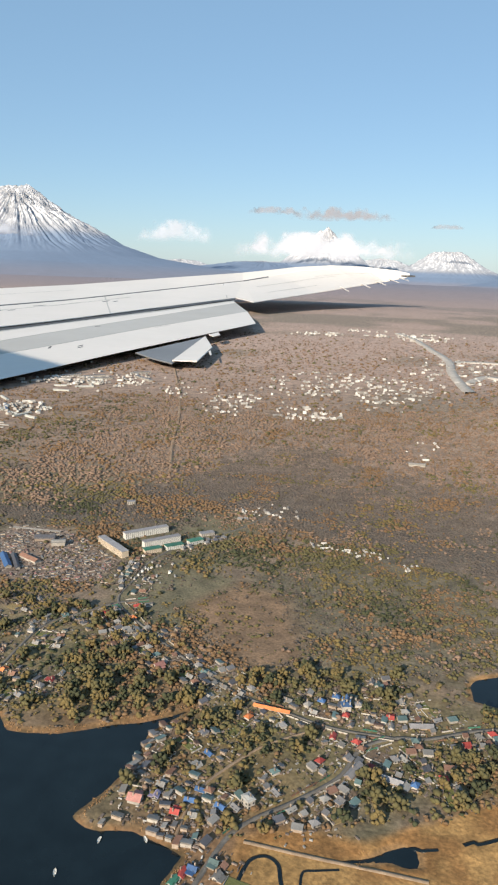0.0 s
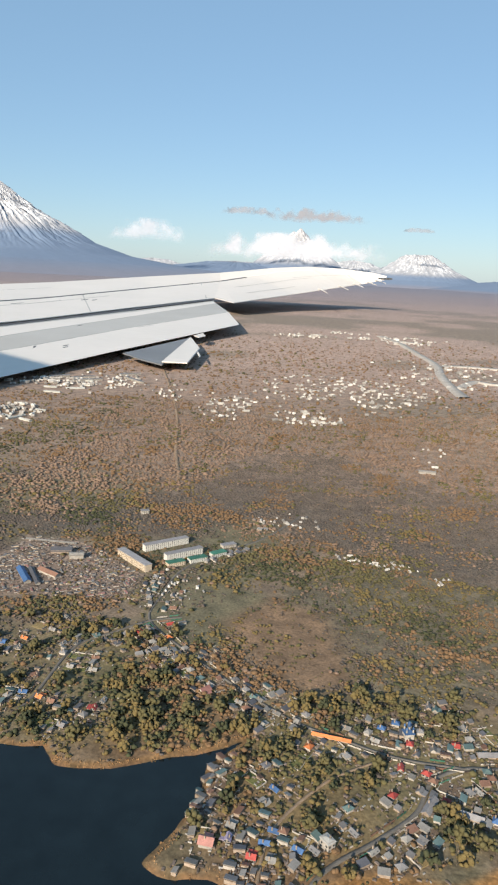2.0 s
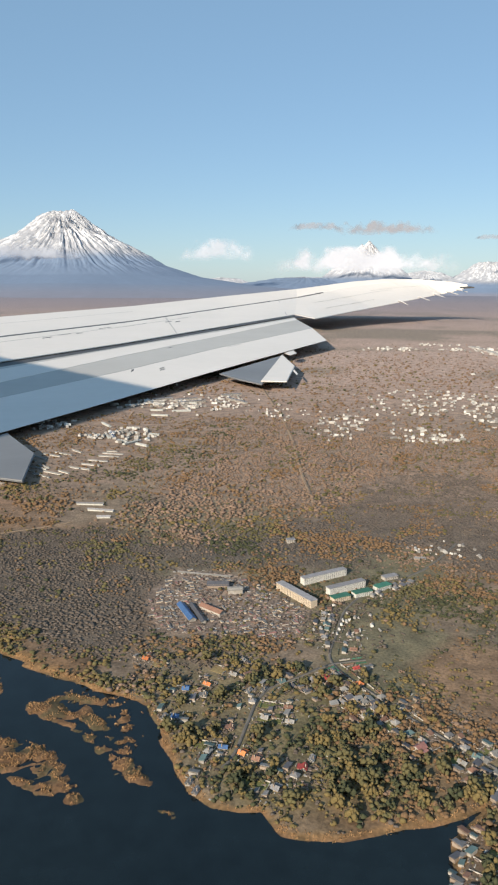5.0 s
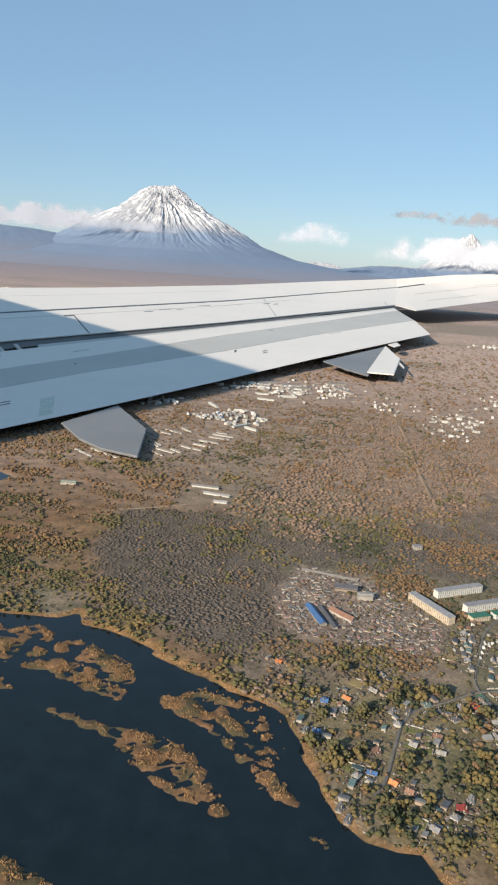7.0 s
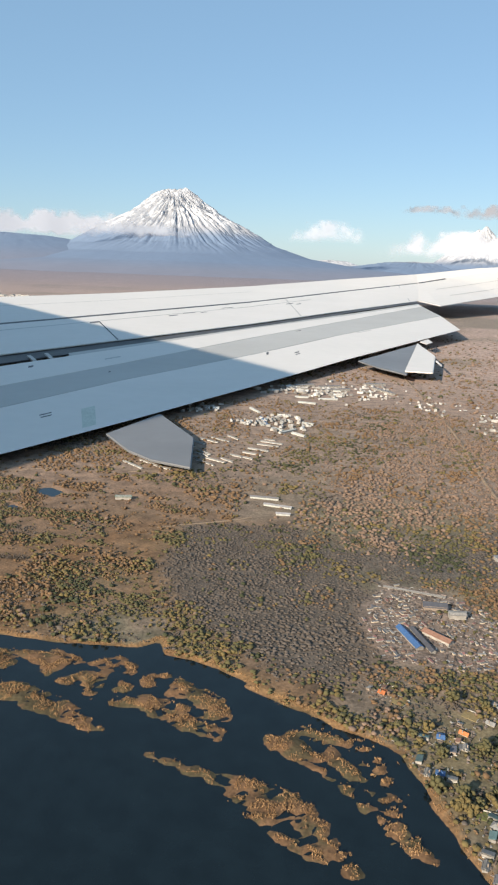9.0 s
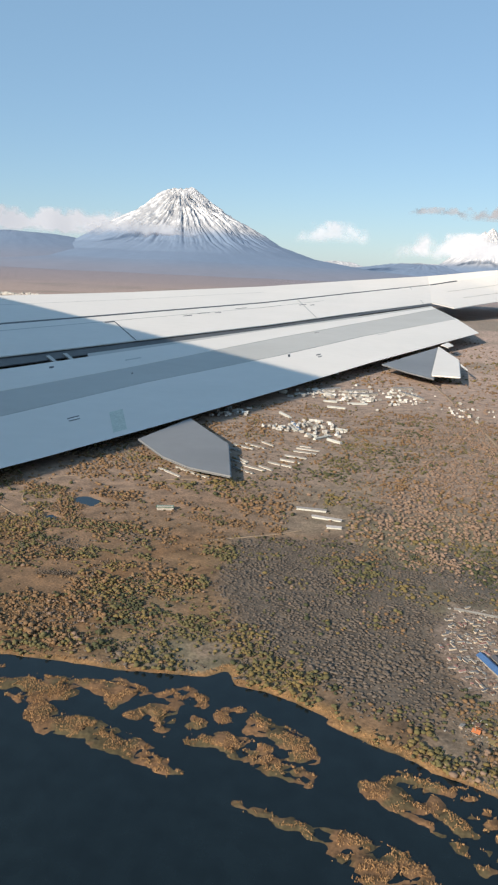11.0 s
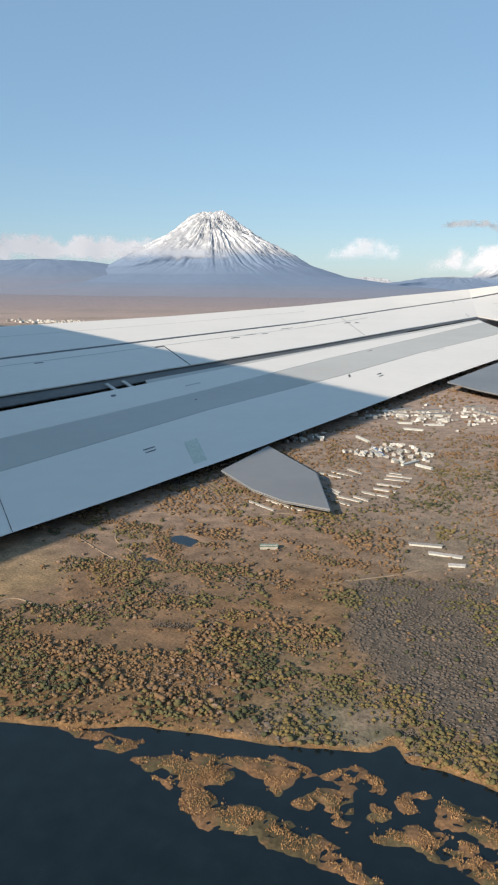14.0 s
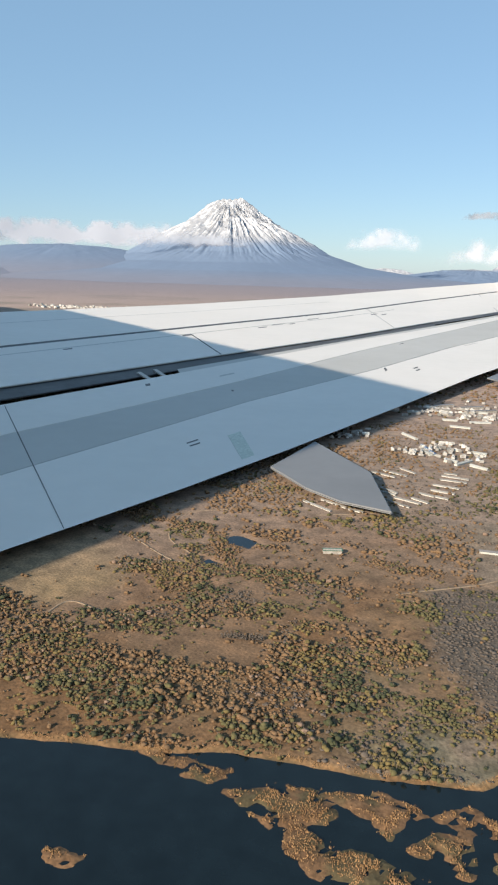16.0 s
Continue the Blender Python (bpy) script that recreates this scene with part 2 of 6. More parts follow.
CREEK_B = [
    (-2.1, 43.5), (-0.5, 44.2), (2.6, 46.3), (3.8, 46.3), (4.8, 46.6),
]
CREEK_C = [
    (6.6, 47.5), (7.4, 48.0), (7.8, 47.9), (9.5, 48.9),
]
CREEK_D = [
    (-4.4, 40.7), (-4.4, 42.0), (-3.5, 42.4), (-2.0, 42.9),
]
POND_A = [
    (-124.2, 108.3), (-122.5, 110.8), (-118.9, 108.9), (-118.9, 105.9), (-122.1, 106.0),
]
POND_B = [
    (-124.1, 99.5), (-121.8, 99.9), (-119.8, 98.3), (-121.3, 97.0),
]
ROAD_MAIN = [
    (-11.4, 38.7), (-10.3, 43.5), (-8.7, 46.0), (-6.1, 48.6), (-3.0, 52.4), (-1.5, 56.6), (1.3, 58.9), (4.3, 59.7),
    (7.9, 61.8), (10.5, 62.9),
]
ROAD_VILLAGE = [
    (1.3, 58.9), (-2.7, 58.8), (-5.8, 59.2), (-9.2, 60.3), (-13.4, 61.7), (-16.8, 63.8), (-20.7, 66.7), (-27.2, 71.9),
    (-33.1, 77.7), (-33.6, 84.6), (-33.5, 91.8), (-30.5, 99.8), (-24.5, 108.3), (-20.2, 120.4),
]
ROAD_WEST = [
    (-29.6, 79.2), (-33.1, 77.1), (-36.0, 73.4), (-38.0, 71.2), (-38.9, 68.2), (-38.8, 64.1), (-38.6, 59.6), (-39.0, 57.0),
]
ROAD_FIELD = [
    (-9.0, 43.6), (-5.3, 43.5), (-0.5, 43.5), (4.1, 43.4),
]
ROAD_YARD = [
    (-5.7, 58.3), (-9.3, 55.2), (-11.2, 52.7), (-12.9, 49.7), (-13.9, 46.7), (-13.9, 42.6),
]
ROAD_FAR = [
    (-12.6, 531.3), (-0.1, 476.4), (10.6, 413.3), (17.1, 368.8), (16.8, 329.9), (18.7, 293.3), (20.7, 264.2),
]
APRON_A = [
    (19.1, 365.3), (28.9, 371.5), (38.2, 370.3), (50.9, 366.8),
]
APRON_B = [
    (22.1, 295.1), (29.6, 315.5), (36.1, 312.3), (44.7, 310.6),
]
APRON_C = [
    (-5.4, 489.2), (3.6, 487.8), (14.3, 483.6),
]
WORKS = [
    (-114.7, 187.3), (-109.2, 178.8), (-122.6, 198.5), (-117.7, 193.6), (-110.2, 178.2), (-113.2, 182.2), (-103.3, 172.3),
    (-101.2, 177.9), (-100.4, 173.9), (-96.4, 171.8), (-106.5, 176.3), (-103.3, 174.8), (-108.3, 187.1), (-105.5, 186.5),
    (-102.4, 186.8), (-99.2, 186.4), (-114.4, 216.2), (-108.9, 216.4), (-115.2, 242.1), (-109.0, 243.2), (-110.7, 224.4),
    (-105.4, 227.4), (-118.4, 224.2), (-114.4, 225.4), (-130.5, 230.7), (-127.0, 232.7),
]
BELT = [
    (-111.5, 111.5), (-109.7, 120.6), (-107.2, 135.2), (-100.6, 142.1), (-95.4, 160.1), (-87.2, 172.8), (-74.1, 184.1),
    (-67.0, 186.8), (-72.5, 169.5), (-81.8, 156.7), (-89.9, 143.6), (-97.6, 133.2), (-101.7, 121.5), (-106.5, 109.7),
]
FARM = [
    (-121.6, 128.2), (-124.0, 133.9), (-125.2, 155.9), (-115.4, 169.4), (-99.0, 174.0), (-95.6, 161.0), (-99.9, 140.0),
    (-108.4, 127.4), (-113.8, 124.5),
]
FARM_B = [
    (-90.6, 124.1), (-81.1, 127.6), (-77.8, 114.2), (-86.1, 109.1),
]
TOWN_A = [
    (-133.2, 169.6), (-145.5, 195.4), (-138.6, 232.0), (-120.5, 262.8), (-90.4, 266.7), (-84.8, 225.4), (-99.0, 196.1),
    (-93.9, 169.1), (-115.4, 169.4),
]
RIDE = [
    (-103.2, 305.0), (-88.3, 264.7), (-75.5, 229.4), (-63.7, 194.2), (-53.1, 156.9), (-46.0, 135.2),
]
HOUSES_POINT = [
    (-18.1, 45.5, 'pink'), (-16.7, 47.6, 'white'), (-16.7, 46.3, 'mauve'), (-14.1, 52.3, 'blue'), (-15.3, 54.9, 'dark'),
    (-14.6, 50.5, 'white'), (-13.5, 47.8, 'blue'), (-14.0, 46.5, 'blue'), (-12.8, 47.8, 'brown'), (-14.7, 45.0, 'red'),
    (-13.3, 45.0, 'white'), (-11.5, 46.4, 'blue'), (-10.3, 46.6, 'grey'), (-9.5, 47.2, 'block'), (-7.6, 49.0, 'grey'),
    (-6.2, 47.5, 'white'), (-3.8, 49.3, 'white'), (-2.5, 49.6, 'grey'), (-11.8, 40.2, 'blue'), (-12.4, 39.7, 'red'),
    (-12.8, 38.9, 'green'), (-10.5, 41.1, 'teal'), (-10.0, 40.0, 'white'),
]
HOUSES_EAST = [
    (-4.8, 53.7, 'red'), (-4.1, 57.5, 'red'), (-1.9, 53.3, 'long'), (-0.6, 54.1, 'red'), (1.1, 53.0, 'long'), (3.1, 52.8, 'blue'),
    (4.3, 55.2, 'dark'), (5.4, 54.2, 'red'), (3.1, 58.7, 'teal'), (3.4, 57.9, 'brown'), (7.5, 59.6, 'red'), (8.7, 61.0, 'white'),
    (9.9, 61.7, 'red'), (-7.0, 61.7, 'white'), (-5.8, 62.6, 'blue'), (-4.5, 63.7, 'blue'), (-2.3, 63.0, 'grey'),
    (-1.2, 60.7, 'white'), (-0.7, 67.1, 'teal'), (-1.3, 67.5, 'grey'), (1.8, 64.6, 'white'), (2.1, 63.0, 'white'),
    (0.9, 60.4, 'white'), (3.6, 61.2, 'long'), (-1.5, 56.3, 'brown'), (-2.0, 57.1, 'red'), (-2.6, 54.9, 'grey'),
    (1.4, 55.7, 'grey'), (2.2, 56.0, 'white'), (-12.0, 58.2, 'orange'),
]
HOUSES_STREET = [
    (-33.0, 74.0, 'red'), (-34.4, 73.2, 'grey'), (-30.9, 72.2, 'white'), (-29.5, 73.7, 'orange'), (-28.6, 70.5, 'white'),
    (-30.7, 70.1, 'grey'), (-27.1, 71.9, 'white'), (-25.2, 70.6, 'white'), (-23.7, 71.5, 'brown'), (-28.2, 68.1, 'white'),
    (-25.4, 67.8, 'white'), (-24.0, 66.5, 'teal'), (-22.7, 65.8, 'white'), (-23.0, 64.4, 'pink'), (-20.5, 67.2, 'grey'),
    (-19.1, 65.7, 'grey'), (-17.4, 64.3, 'white'), (-18.1, 64.6, 'teal'), (-19.3, 63.5, 'white'), (-18.5, 62.5, 'brown'),
    (-16.6, 60.5, 'white'), (-13.6, 61.8, 'white'), (-12.1, 58.6, 'orange'), (-15.5, 62.6, 'white'),
]
HOUSES_WEST = [
    (-46.4, 67.7, 'blue'), (-44.6, 69.3, 'orange'), (-44.2, 67.2, 'white'), (-45.6, 62.7, 'blue'), (-46.6, 62.5, 'white'),
    (-39.8, 59.7, 'blue'), (-37.9, 59.3, 'orange'), (-38.8, 70.0, 'white'), (-37.4, 72.0, 'teal'), (-39.3, 67.5, 'grey'),
    (-37.4, 65.2, 'white'), (-35.0, 65.3, 'white'), (-40.0, 62.7, 'brown'), (-34.0, 55.7, 'grey'), (-32.3, 58.9, 'red'),
    (-31.9, 60.3, 'white'), (-32.8, 57.6, 'grey'), (-41.1, 54.6, 'white'), (-40.2, 53.7, 'grey'), (-42.6, 72.0, 'white'),
    (-42.4, 75.2, 'white'), (-52.8, 72.3, 'orange'),
]
SHEDS_SHORE = [
    (-19.7, 50.2), (-19.7, 49.5), (-19.8, 48.9), (-19.4, 51.8), (-19.4, 52.5), (-19.4, 53.6), (-19.2, 55.2), (-20.1, 48.1),
    (-20.0, 50.9), (-20.1, 49.5), (-20.2, 48.4), (-19.6, 53.6), (-19.8, 52.4), (-15.7, 42.8), (-15.0, 42.6), (-14.3, 42.5),
    (-13.6, 42.3), (-12.9, 42.3), (-12.5, 43.0), (-13.5, 43.6), (-14.3, 43.7), (-19.6, 42.6), (-15.0, 43.4),
]
YARD = [
    (-58.8, 85.2), (-59.8, 92.9), (-59.1, 98.2), (-50.7, 98.3), (-45.4, 95.3), (-37.3, 89.5), (-38.0, 81.4), (-46.4, 80.3),
    (-53.9, 78.8),
]
BLUE_HALL = [
    (-54.2, 86.3), (-51.1, 82.5),
]
GREY_HALL = [
    (-52.8, 86.7), (-49.6, 82.4),
]
LONG_HALL = [
    (-51.4, 86.7), (-48.2, 85.2),
]
FENCE_HALL = [
    (-58.5, 96.6), (-50.8, 97.0),
]
BROWN_HALL = [
    (-52.8, 93.0), (-50.1, 93.8),
]
WHITE_HALL = [
    (-49.5, 91.7), (-47.7, 92.4),
]
APT_A = [
    (-43.3, 95.4), (-37.6, 90.8),
]
APT_B = [
    (-40.6, 97.7), (-35.5, 102.9),
]
APT_C = [
    (-36.6, 95.3), (-32.4, 99.6),
]
APT_D = [
    (-35.7, 93.2), (-31.2, 97.4),
]
APT_E = [
    (-30.0, 102.6), (-28.3, 104.1),
]
SHED_ROWS = [
    (-122.4, 149.9), (-115.4, 147.6), (-121.4, 152.6), (-114.8, 149.9), (-119.5, 154.7), (-113.9, 152.5),
    (-117.2, 157.0), (-111.9, 155.6), (-115.6, 159.6), (-110.0, 157.7), (-113.0, 163.3), (-109.1, 160.9),
    (-114.6, 143.3), (-109.4, 140.7), (-113.6, 144.7), (-108.0, 143.2), (-112.0, 146.5), (-108.1, 144.5),
    (-108.9, 139.2), (-103.7, 137.1), (-107.7, 141.6), (-102.5, 140.2), (-104.9, 143.1), (-101.5, 141.5),
    (-103.9, 162.1), (-98.4, 161.9), (-103.5, 159.1), (-98.3, 159.3), (-103.7, 154.4), (-98.7, 154.2),
    (-103.2, 150.4), (-98.7, 150.0), (-104.5, 146.9), (-101.6, 146.2), (-101.3, 146.4), (-98.9, 145.9),
    (-103.9, 164.3), (-101.3, 164.6), (-121.1, 130.6), (-114.8, 127.6), (-118.7, 133.1), (-113.2, 130.8),
    (-112.5, 130.4), (-109.8, 130.0),
]
TRAIL = [
    (-58.3, 62.6), (-57.1, 63.7), (-55.2, 63.5), (-53.2, 63.6), (-51.5, 63.0), (-50.1, 61.3), (-49.1, 59.2), (-48.2, 57.6),
    (-48.6, 56.1), (-47.1, 55.4), (-45.4, 54.1),
]
BOATS = [
    (-19.2, 41.3, 0.0), (-20.9, 37.8, 20.0), (-16.0, 42.2, 40.0), (-33.6, 53.7, 60.0), (-42.0, 56.1, 80.0),
]
TRACK_A = [
    (-139.7, 101.7), (-134.2, 99.4), (-125.6, 95.7), (-124.7, 98.7), (-131.9, 103.6), (-135.6, 114.1), (-127.7, 121.7),
]
TRACK_B = [
    (-116.3, 124.7), (-109.9, 129.5), (-103.9, 136.2), (-100.0, 144.5), (-97.1, 155.6), (-95.0, 168.1),
]
TRACK_C = [
    (-129.5, 67.1), (-129.3, 72.1), (-129.8, 78.3), (-124.7, 78.4), (-120.8, 79.4),
]
TRACK_D = [
    (-95.4, 100.9), (-92.8, 103.7), (-87.7, 108.8), (-84.6, 112.8),
]


# ---- tools ----
def lattice(x, y, size, seed):
    """Smooth value noise in 0..1 on arrays."""
    x, y = np.asarray(x, float) / size, np.asarray(y, float) / size
    ix, iy = np.floor(x).astype(np.int64), np.floor(y).astype(np.int64)
    fx, fy = x - ix, y - iy
    fx, fy = fx * fx * (3 - 2 * fx), fy * fy * (3 - 2 * fy)

    def h(a, b):
        n = (a * 374761393 + b * 668265263 + seed * 144665) & 0x7FFFFFFF
        n = ((n ^ (n >> 13)) * 1274126177) & 0x7FFFFFFF
        return ((n ^ (n >> 16)) & 0xFFFF) / 65535.0
    a = h(ix, iy) * (1 - fx) + h(ix + 1, iy) * fx
    b = h(ix, iy + 1) * (1 - fx) + h(ix + 1, iy + 1) * fx
    return a * (1 - fy) + b * fy


def fractal(x, y, size, seed, octaves=4):
    total, amp, norm = 0.0, 1.0, 0.0
    for k in range(octaves):
        total = total + amp * lattice(x, y, size / 2 ** k, seed + 17 * k)
        norm += amp
        amp *= 0.55
    return total / norm


def to_segments(x, y, pts, closed):
    """Distance from arrays of points to a line of points; with closed also whether they lie inside it."""
    p = np.array([q[:2] for q in pts], float)
    best, inside = np.full(x.shape, 1e9), np.zeros(x.shape, bool)
    n = len(p)
    for i in range(n if closed else n - 1):
        (ax, ay), (bx, by) = p[i], p[(i + 1) % n]
        dx, dy = bx - ax, by - ay
        t = np.clip(((x - ax) * dx + (y - ay) * dy) / (dx * dx + dy * dy + 1e-9), 0, 1)
        best = np.minimum(best, np.hypot(x - ax - t * dx, y - ay - t * dy))
        if closed:
            cross = (ay > y) != (by > y)
            inside ^= cross & (x < dx * (y - ay) / (dy if abs(dy) > 1e-9 else 1e-9) + ax)
    return np.where(inside, -best, best) if closed else best


def step(a, b, v):
    t = np.clip((v - a) / (b - a), 0, 1)
    return t * t * (3 - 2 * t)


def mesh_from(name, verts, faces, mat, smooth=False):
    """A mesh from arrays: verts (n, 3), faces (m, 3 or 4)."""
    verts, faces = np.asarray(verts, np.float32), np.asarray(faces, np.int32)
    me = bpy.data.meshes.new(name)
    k = faces.shape[1]
    me.vertices.add(len(verts))
    me.vertices.foreach_set("co", verts.ravel())
    me.loops.add(faces.size)
    me.loops.foreach_set("vertex_index", faces.ravel())
    me.polygons.add(len(faces))
    me.polygons.foreach_set("loop_start", np.arange(0, faces.size, k, dtype=np.int32))
    me.polygons.foreach_set("use_smooth", np.full(len(faces), smooth))
    me.update(calc_edges=True)
    me.materials.append(mat)
    return me


def part(name, bm, mat, parent, label=""):
    me = bm if isinstance(bm, bpy.types.Mesh) else bpy.data.meshes.new(name)
    if me is not bm:
        bm.normal_update()
        bm.to_mesh(me)
        bm.free()
        me.materials.append(mat)
    ob = new(name, me)
    ob.parent = parent
    return tagged(ob, label) if label else ob


def box(bm, x0, x1, y0, y1, z0, z1, bevel=0.0):
    r = bmesh.ops.create_cube(bm, size=1, matrix=Matrix.Translation(((x0 + x1) / 2, (y0 + y1) / 2, (z0 + z1) / 2)) @ Matrix.Diagonal((x1 - x0, y1 - y0, z1 - z0, 1)))
    if bevel:
        bmesh.ops.bevel(bm, geom=list({e for v in r["verts"] for e in v.link_edges}), offset=bevel, segments=1, affect="EDGES")
    return bm


# ---- the plan ----
ISLANDS = [BAR, SPIT_A, FORK, MID, MID_B, MID_C, DOT, LONG, RAG, OUTER, OUTER_B, OUTER_C, EAST, EAST_B, EAST_C, TOP_B, SPECK, NEAR, NEAR_B]
WATERS = SHORE + [(-14.0, 30.0), (-18.0, -60.0), (-400.0, -60.0), (-400.0, 0.0), (-180.0, 46.0), (-135.0, 51.0)]
BARE_A = [(-92, 104), (-87, 88), (-80, 79), (-72, 75), (-64, 71), (-57, 70), (-55.5, 79), (-60, 92), (-64, 106), (-78, 112)]
BARE_B = [(-60, 97), (-46, 104), (-35, 104), (-28, 118), (-5, 106), (15, 100), (40, 104), (45, 140), (0, 148), (-20, 166), (-34, 160), (-44, 128), (-62, 114)]
MEADOW_W = [(-160, 84), (-150, 100), (-138, 98), (-128, 86), (-132, 77), (-150, 76)]
FIELD_A = [(-26, 80), (-20, 88), (-13, 84), (-10, 76), (-9, 70), (-13, 67), (-19, 71)]
STEPPE = [(-22, 74), (-18, 92), (-6, 102), (10, 98), (12, 76), (4, 70), (-10, 66)]
VILLAGE = [(-20, 43), (-21, 52), (-16, 62), (-30, 76), (-48, 72), (-46, 60), (-36, 52), (-20, 58), (-14, 44), (-8, 46), (12, 55), (14, 64), (-2, 69), (-22, 64)]


def dry(x, y):
    """Metres from the water's edge: positive on land."""
    wob = (fractal(x, y, 3.0, 5, 4) - 0.5) * 1.6
    d = to_segments(x, y, WATERS, True) + wob * 0.55
    ragged = (fractal(x, y, 0.9, 9, 4) - 0.5) * 3.4
    ditch = 1.3 * step(0.035, 0.0, np.abs(fractal(x, y, 2.6, 23, 3) - 0.5)) + 1.1 * step(0.44, 0.36, fractal(x, y, 1.3, 29, 3))
    for isl in ISLANDS:
        d = np.maximum(d, -to_segments(x, y, isl, True) - 0.02 + ragged * 0.42 - ditch * step(-0.1, 0.5, -to_segments(x, y, isl, True)))
    trail = to_segments(x, y, TRAIL, False)
    d = np.maximum(d, 0.42 - trail * 0.9 + (fractal(x, y, 0.5, 19, 3) - 0.60) * 3.6)
    d = np.minimum(d, to_segments(x, y, LAKE, True) + wob * 0.3)
    for pond in (POND_A, POND_B, POOL):
        d = np.minimum(d, to_segments(x, y, pond, True) + wob * 0.9 + (fractal(x, y, 1.6, 151, 2) - 0.5) * 1.4)
    return d


def cover(x, y):
    """The colour of the ground's cover, with haze put in as paler tones far off."""
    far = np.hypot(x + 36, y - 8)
    n = fractal(x, y, 14, 3, 5)
    col = np.zeros(x.shape + (3,))
    col[:] = (0.185, 0.14, 0.10)

    def lay(w, c):
        col[:] = col * (1 - w[..., None]) + np.array(c) * w[..., None]
    lay(step(0.45, 0.62, n), (0.142, 0.125, 0.078))
    lay(step(0.52, 0.66, fractal(x, y, 40, 8, 4)), (0.19, 0.115, 0.062))
    lay(step(-84, -100, x) * step(140, 120, y) * (0.7 + 0.28 * step(0.4, 0.6, fractal(x, y, 11, 121, 4))), (0.168, 0.092, 0.043))
    wob = (n - 0.5) * 8
    lay(step(2, -2, to_segments(x, y, STEPPE, True) + wob) * 0.85, (0.135, 0.118, 0.08))
    lay(step(2, -2, to_segments(x, y, FIELD_A, True) + wob * 0.7) * 0.9, (0.20, 0.13, 0.08))
    lay(step(3, -3, to_segments(x, y, MEADOW_W, True) + wob) * 0.95, (0.235, 0.16, 0.07))
    lay(step(2, -2, to_segments(x, y, VILLAGE, True) + wob * 0.4) * 0.6, (0.15, 0.125, 0.06))
    lay(step(3, -3, to_segments(x, y, BARE_A, True) + wob) * 0.9, (0.10, 0.085, 0.07))
    lay(step(5, -5, to_segments(x, y, BARE_B, True) + wob * 1.5) * 0.9, (0.10, 0.088, 0.075))
    lay(step(1.5, -1.5, to_segments(x, y, YARD, True) + wob * 0.3) * 0.85, (0.215, 0.162, 0.13))
    for poly in (FARM, FARM_B, TOWN_A):
        lay(step(2, -2, to_segments(x, y, poly, True) + wob * 0.5) * 0.7, (0.19, 0.145, 0.10))
    lay(step(0.6, -0.6, to_segments(x, y, MARSH, True) + (n - 0.5) * 3), (0.34, 0.20, 0.075))
    lay(step(0.6, -0.6, to_segments(x, y, MARSH, True) + (n - 0.5) * 3) * step(0.5, 0.62, fractal(x, y, 5, 77, 3)), (0.24, 0.125, 0.045))
    # paler, then greyer tones with distance put haze into the ground colour
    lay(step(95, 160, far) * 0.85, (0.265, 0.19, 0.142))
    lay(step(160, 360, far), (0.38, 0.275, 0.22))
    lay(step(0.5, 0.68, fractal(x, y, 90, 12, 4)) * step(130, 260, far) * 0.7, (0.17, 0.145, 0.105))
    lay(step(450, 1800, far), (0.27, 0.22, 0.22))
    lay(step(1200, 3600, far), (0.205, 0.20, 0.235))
    d = dry(x, y) if x.size < 400000 else np.full(x.shape, 9.0)
    rim = 0.12 + 0.40 * lattice(x, y, 6, 55) + 0.9 * step(-80, -74, x) * step(-50, -58, x)
    lay(step(1.25, 0.5, d / rim) * (y < 76) * (x < 30), (0.245, 0.145, 0.065))
    reedy = step(0.5, -0.5, to_segments(x, y, WATERS, True)) * (y < 76)
    lay(reedy, (0.16, 0.09, 0.046))
    lay(reedy * step(0.48, 0.6, fractal(x, y, 2.2, 101, 3)), (0.085, 0.066, 0.034))
    return np.clip(col, 0, 1)


def spread(lo, hi, fine, grow, end_lo, end_hi):
    mid = list(np.arange(lo, hi, fine))
    out, s, v = [], fine, hi
    while v < end_hi:
        out.append(v)
        s *= grow
        v += s
    out.append(end_hi)
    back, s, v = [], fine, lo
    while v > end_lo:
        s *= grow
        v -= s
        back.append(max(v, end_lo))
    return np.array(back[::-1] + mid + out)


def height(x, y, d=None):
    d = dry(x, y) if d is None else d
    far = np.hypot(x + 36, y - 8)
    z = np.clip(d, -1, 0.5) * 0.30 + (fractal(x, y, 26, 21, 3) - 0.5) * 0.5 * step(0.3, 8, d)
    hill = 9.0 * np.exp(-(((x - 42) / 26) ** 2 + ((y - 215) / 38) ** 2))
    return z + hill * step(100, 160, far) + (fractal(x, y, 160, 31, 3) - 0.58) * 3.5 * step(160, 420, far)


gx, gy = spread(-145, 30, 0.42, 1.045, -4900, 4900), spread(30, 128, 0.42, 1.04, -4900, 4900)
X, Y = np.meshgrid(gx, gy)
near = (X > -420) & (X < 60) & (Y > -70) & (Y < 140)
D = np.full(X.shape, 9.0)
D[near] = dry(X[near], Y[near])
Z = height(X, Y, D)
idx = np.arange(X.size).reshape(X.shape)
quads = np.stack([idx[:-1, :-1], idx[:-1, 1:], idx[1:, 1:], idx[1:, :-1]], -1).reshape(-1, 4)
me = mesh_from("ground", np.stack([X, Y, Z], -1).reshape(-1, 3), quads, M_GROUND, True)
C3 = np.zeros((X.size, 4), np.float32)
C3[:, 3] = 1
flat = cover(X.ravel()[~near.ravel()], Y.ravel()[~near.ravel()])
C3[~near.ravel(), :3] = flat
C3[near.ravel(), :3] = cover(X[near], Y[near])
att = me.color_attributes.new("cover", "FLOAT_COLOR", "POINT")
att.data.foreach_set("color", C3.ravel())


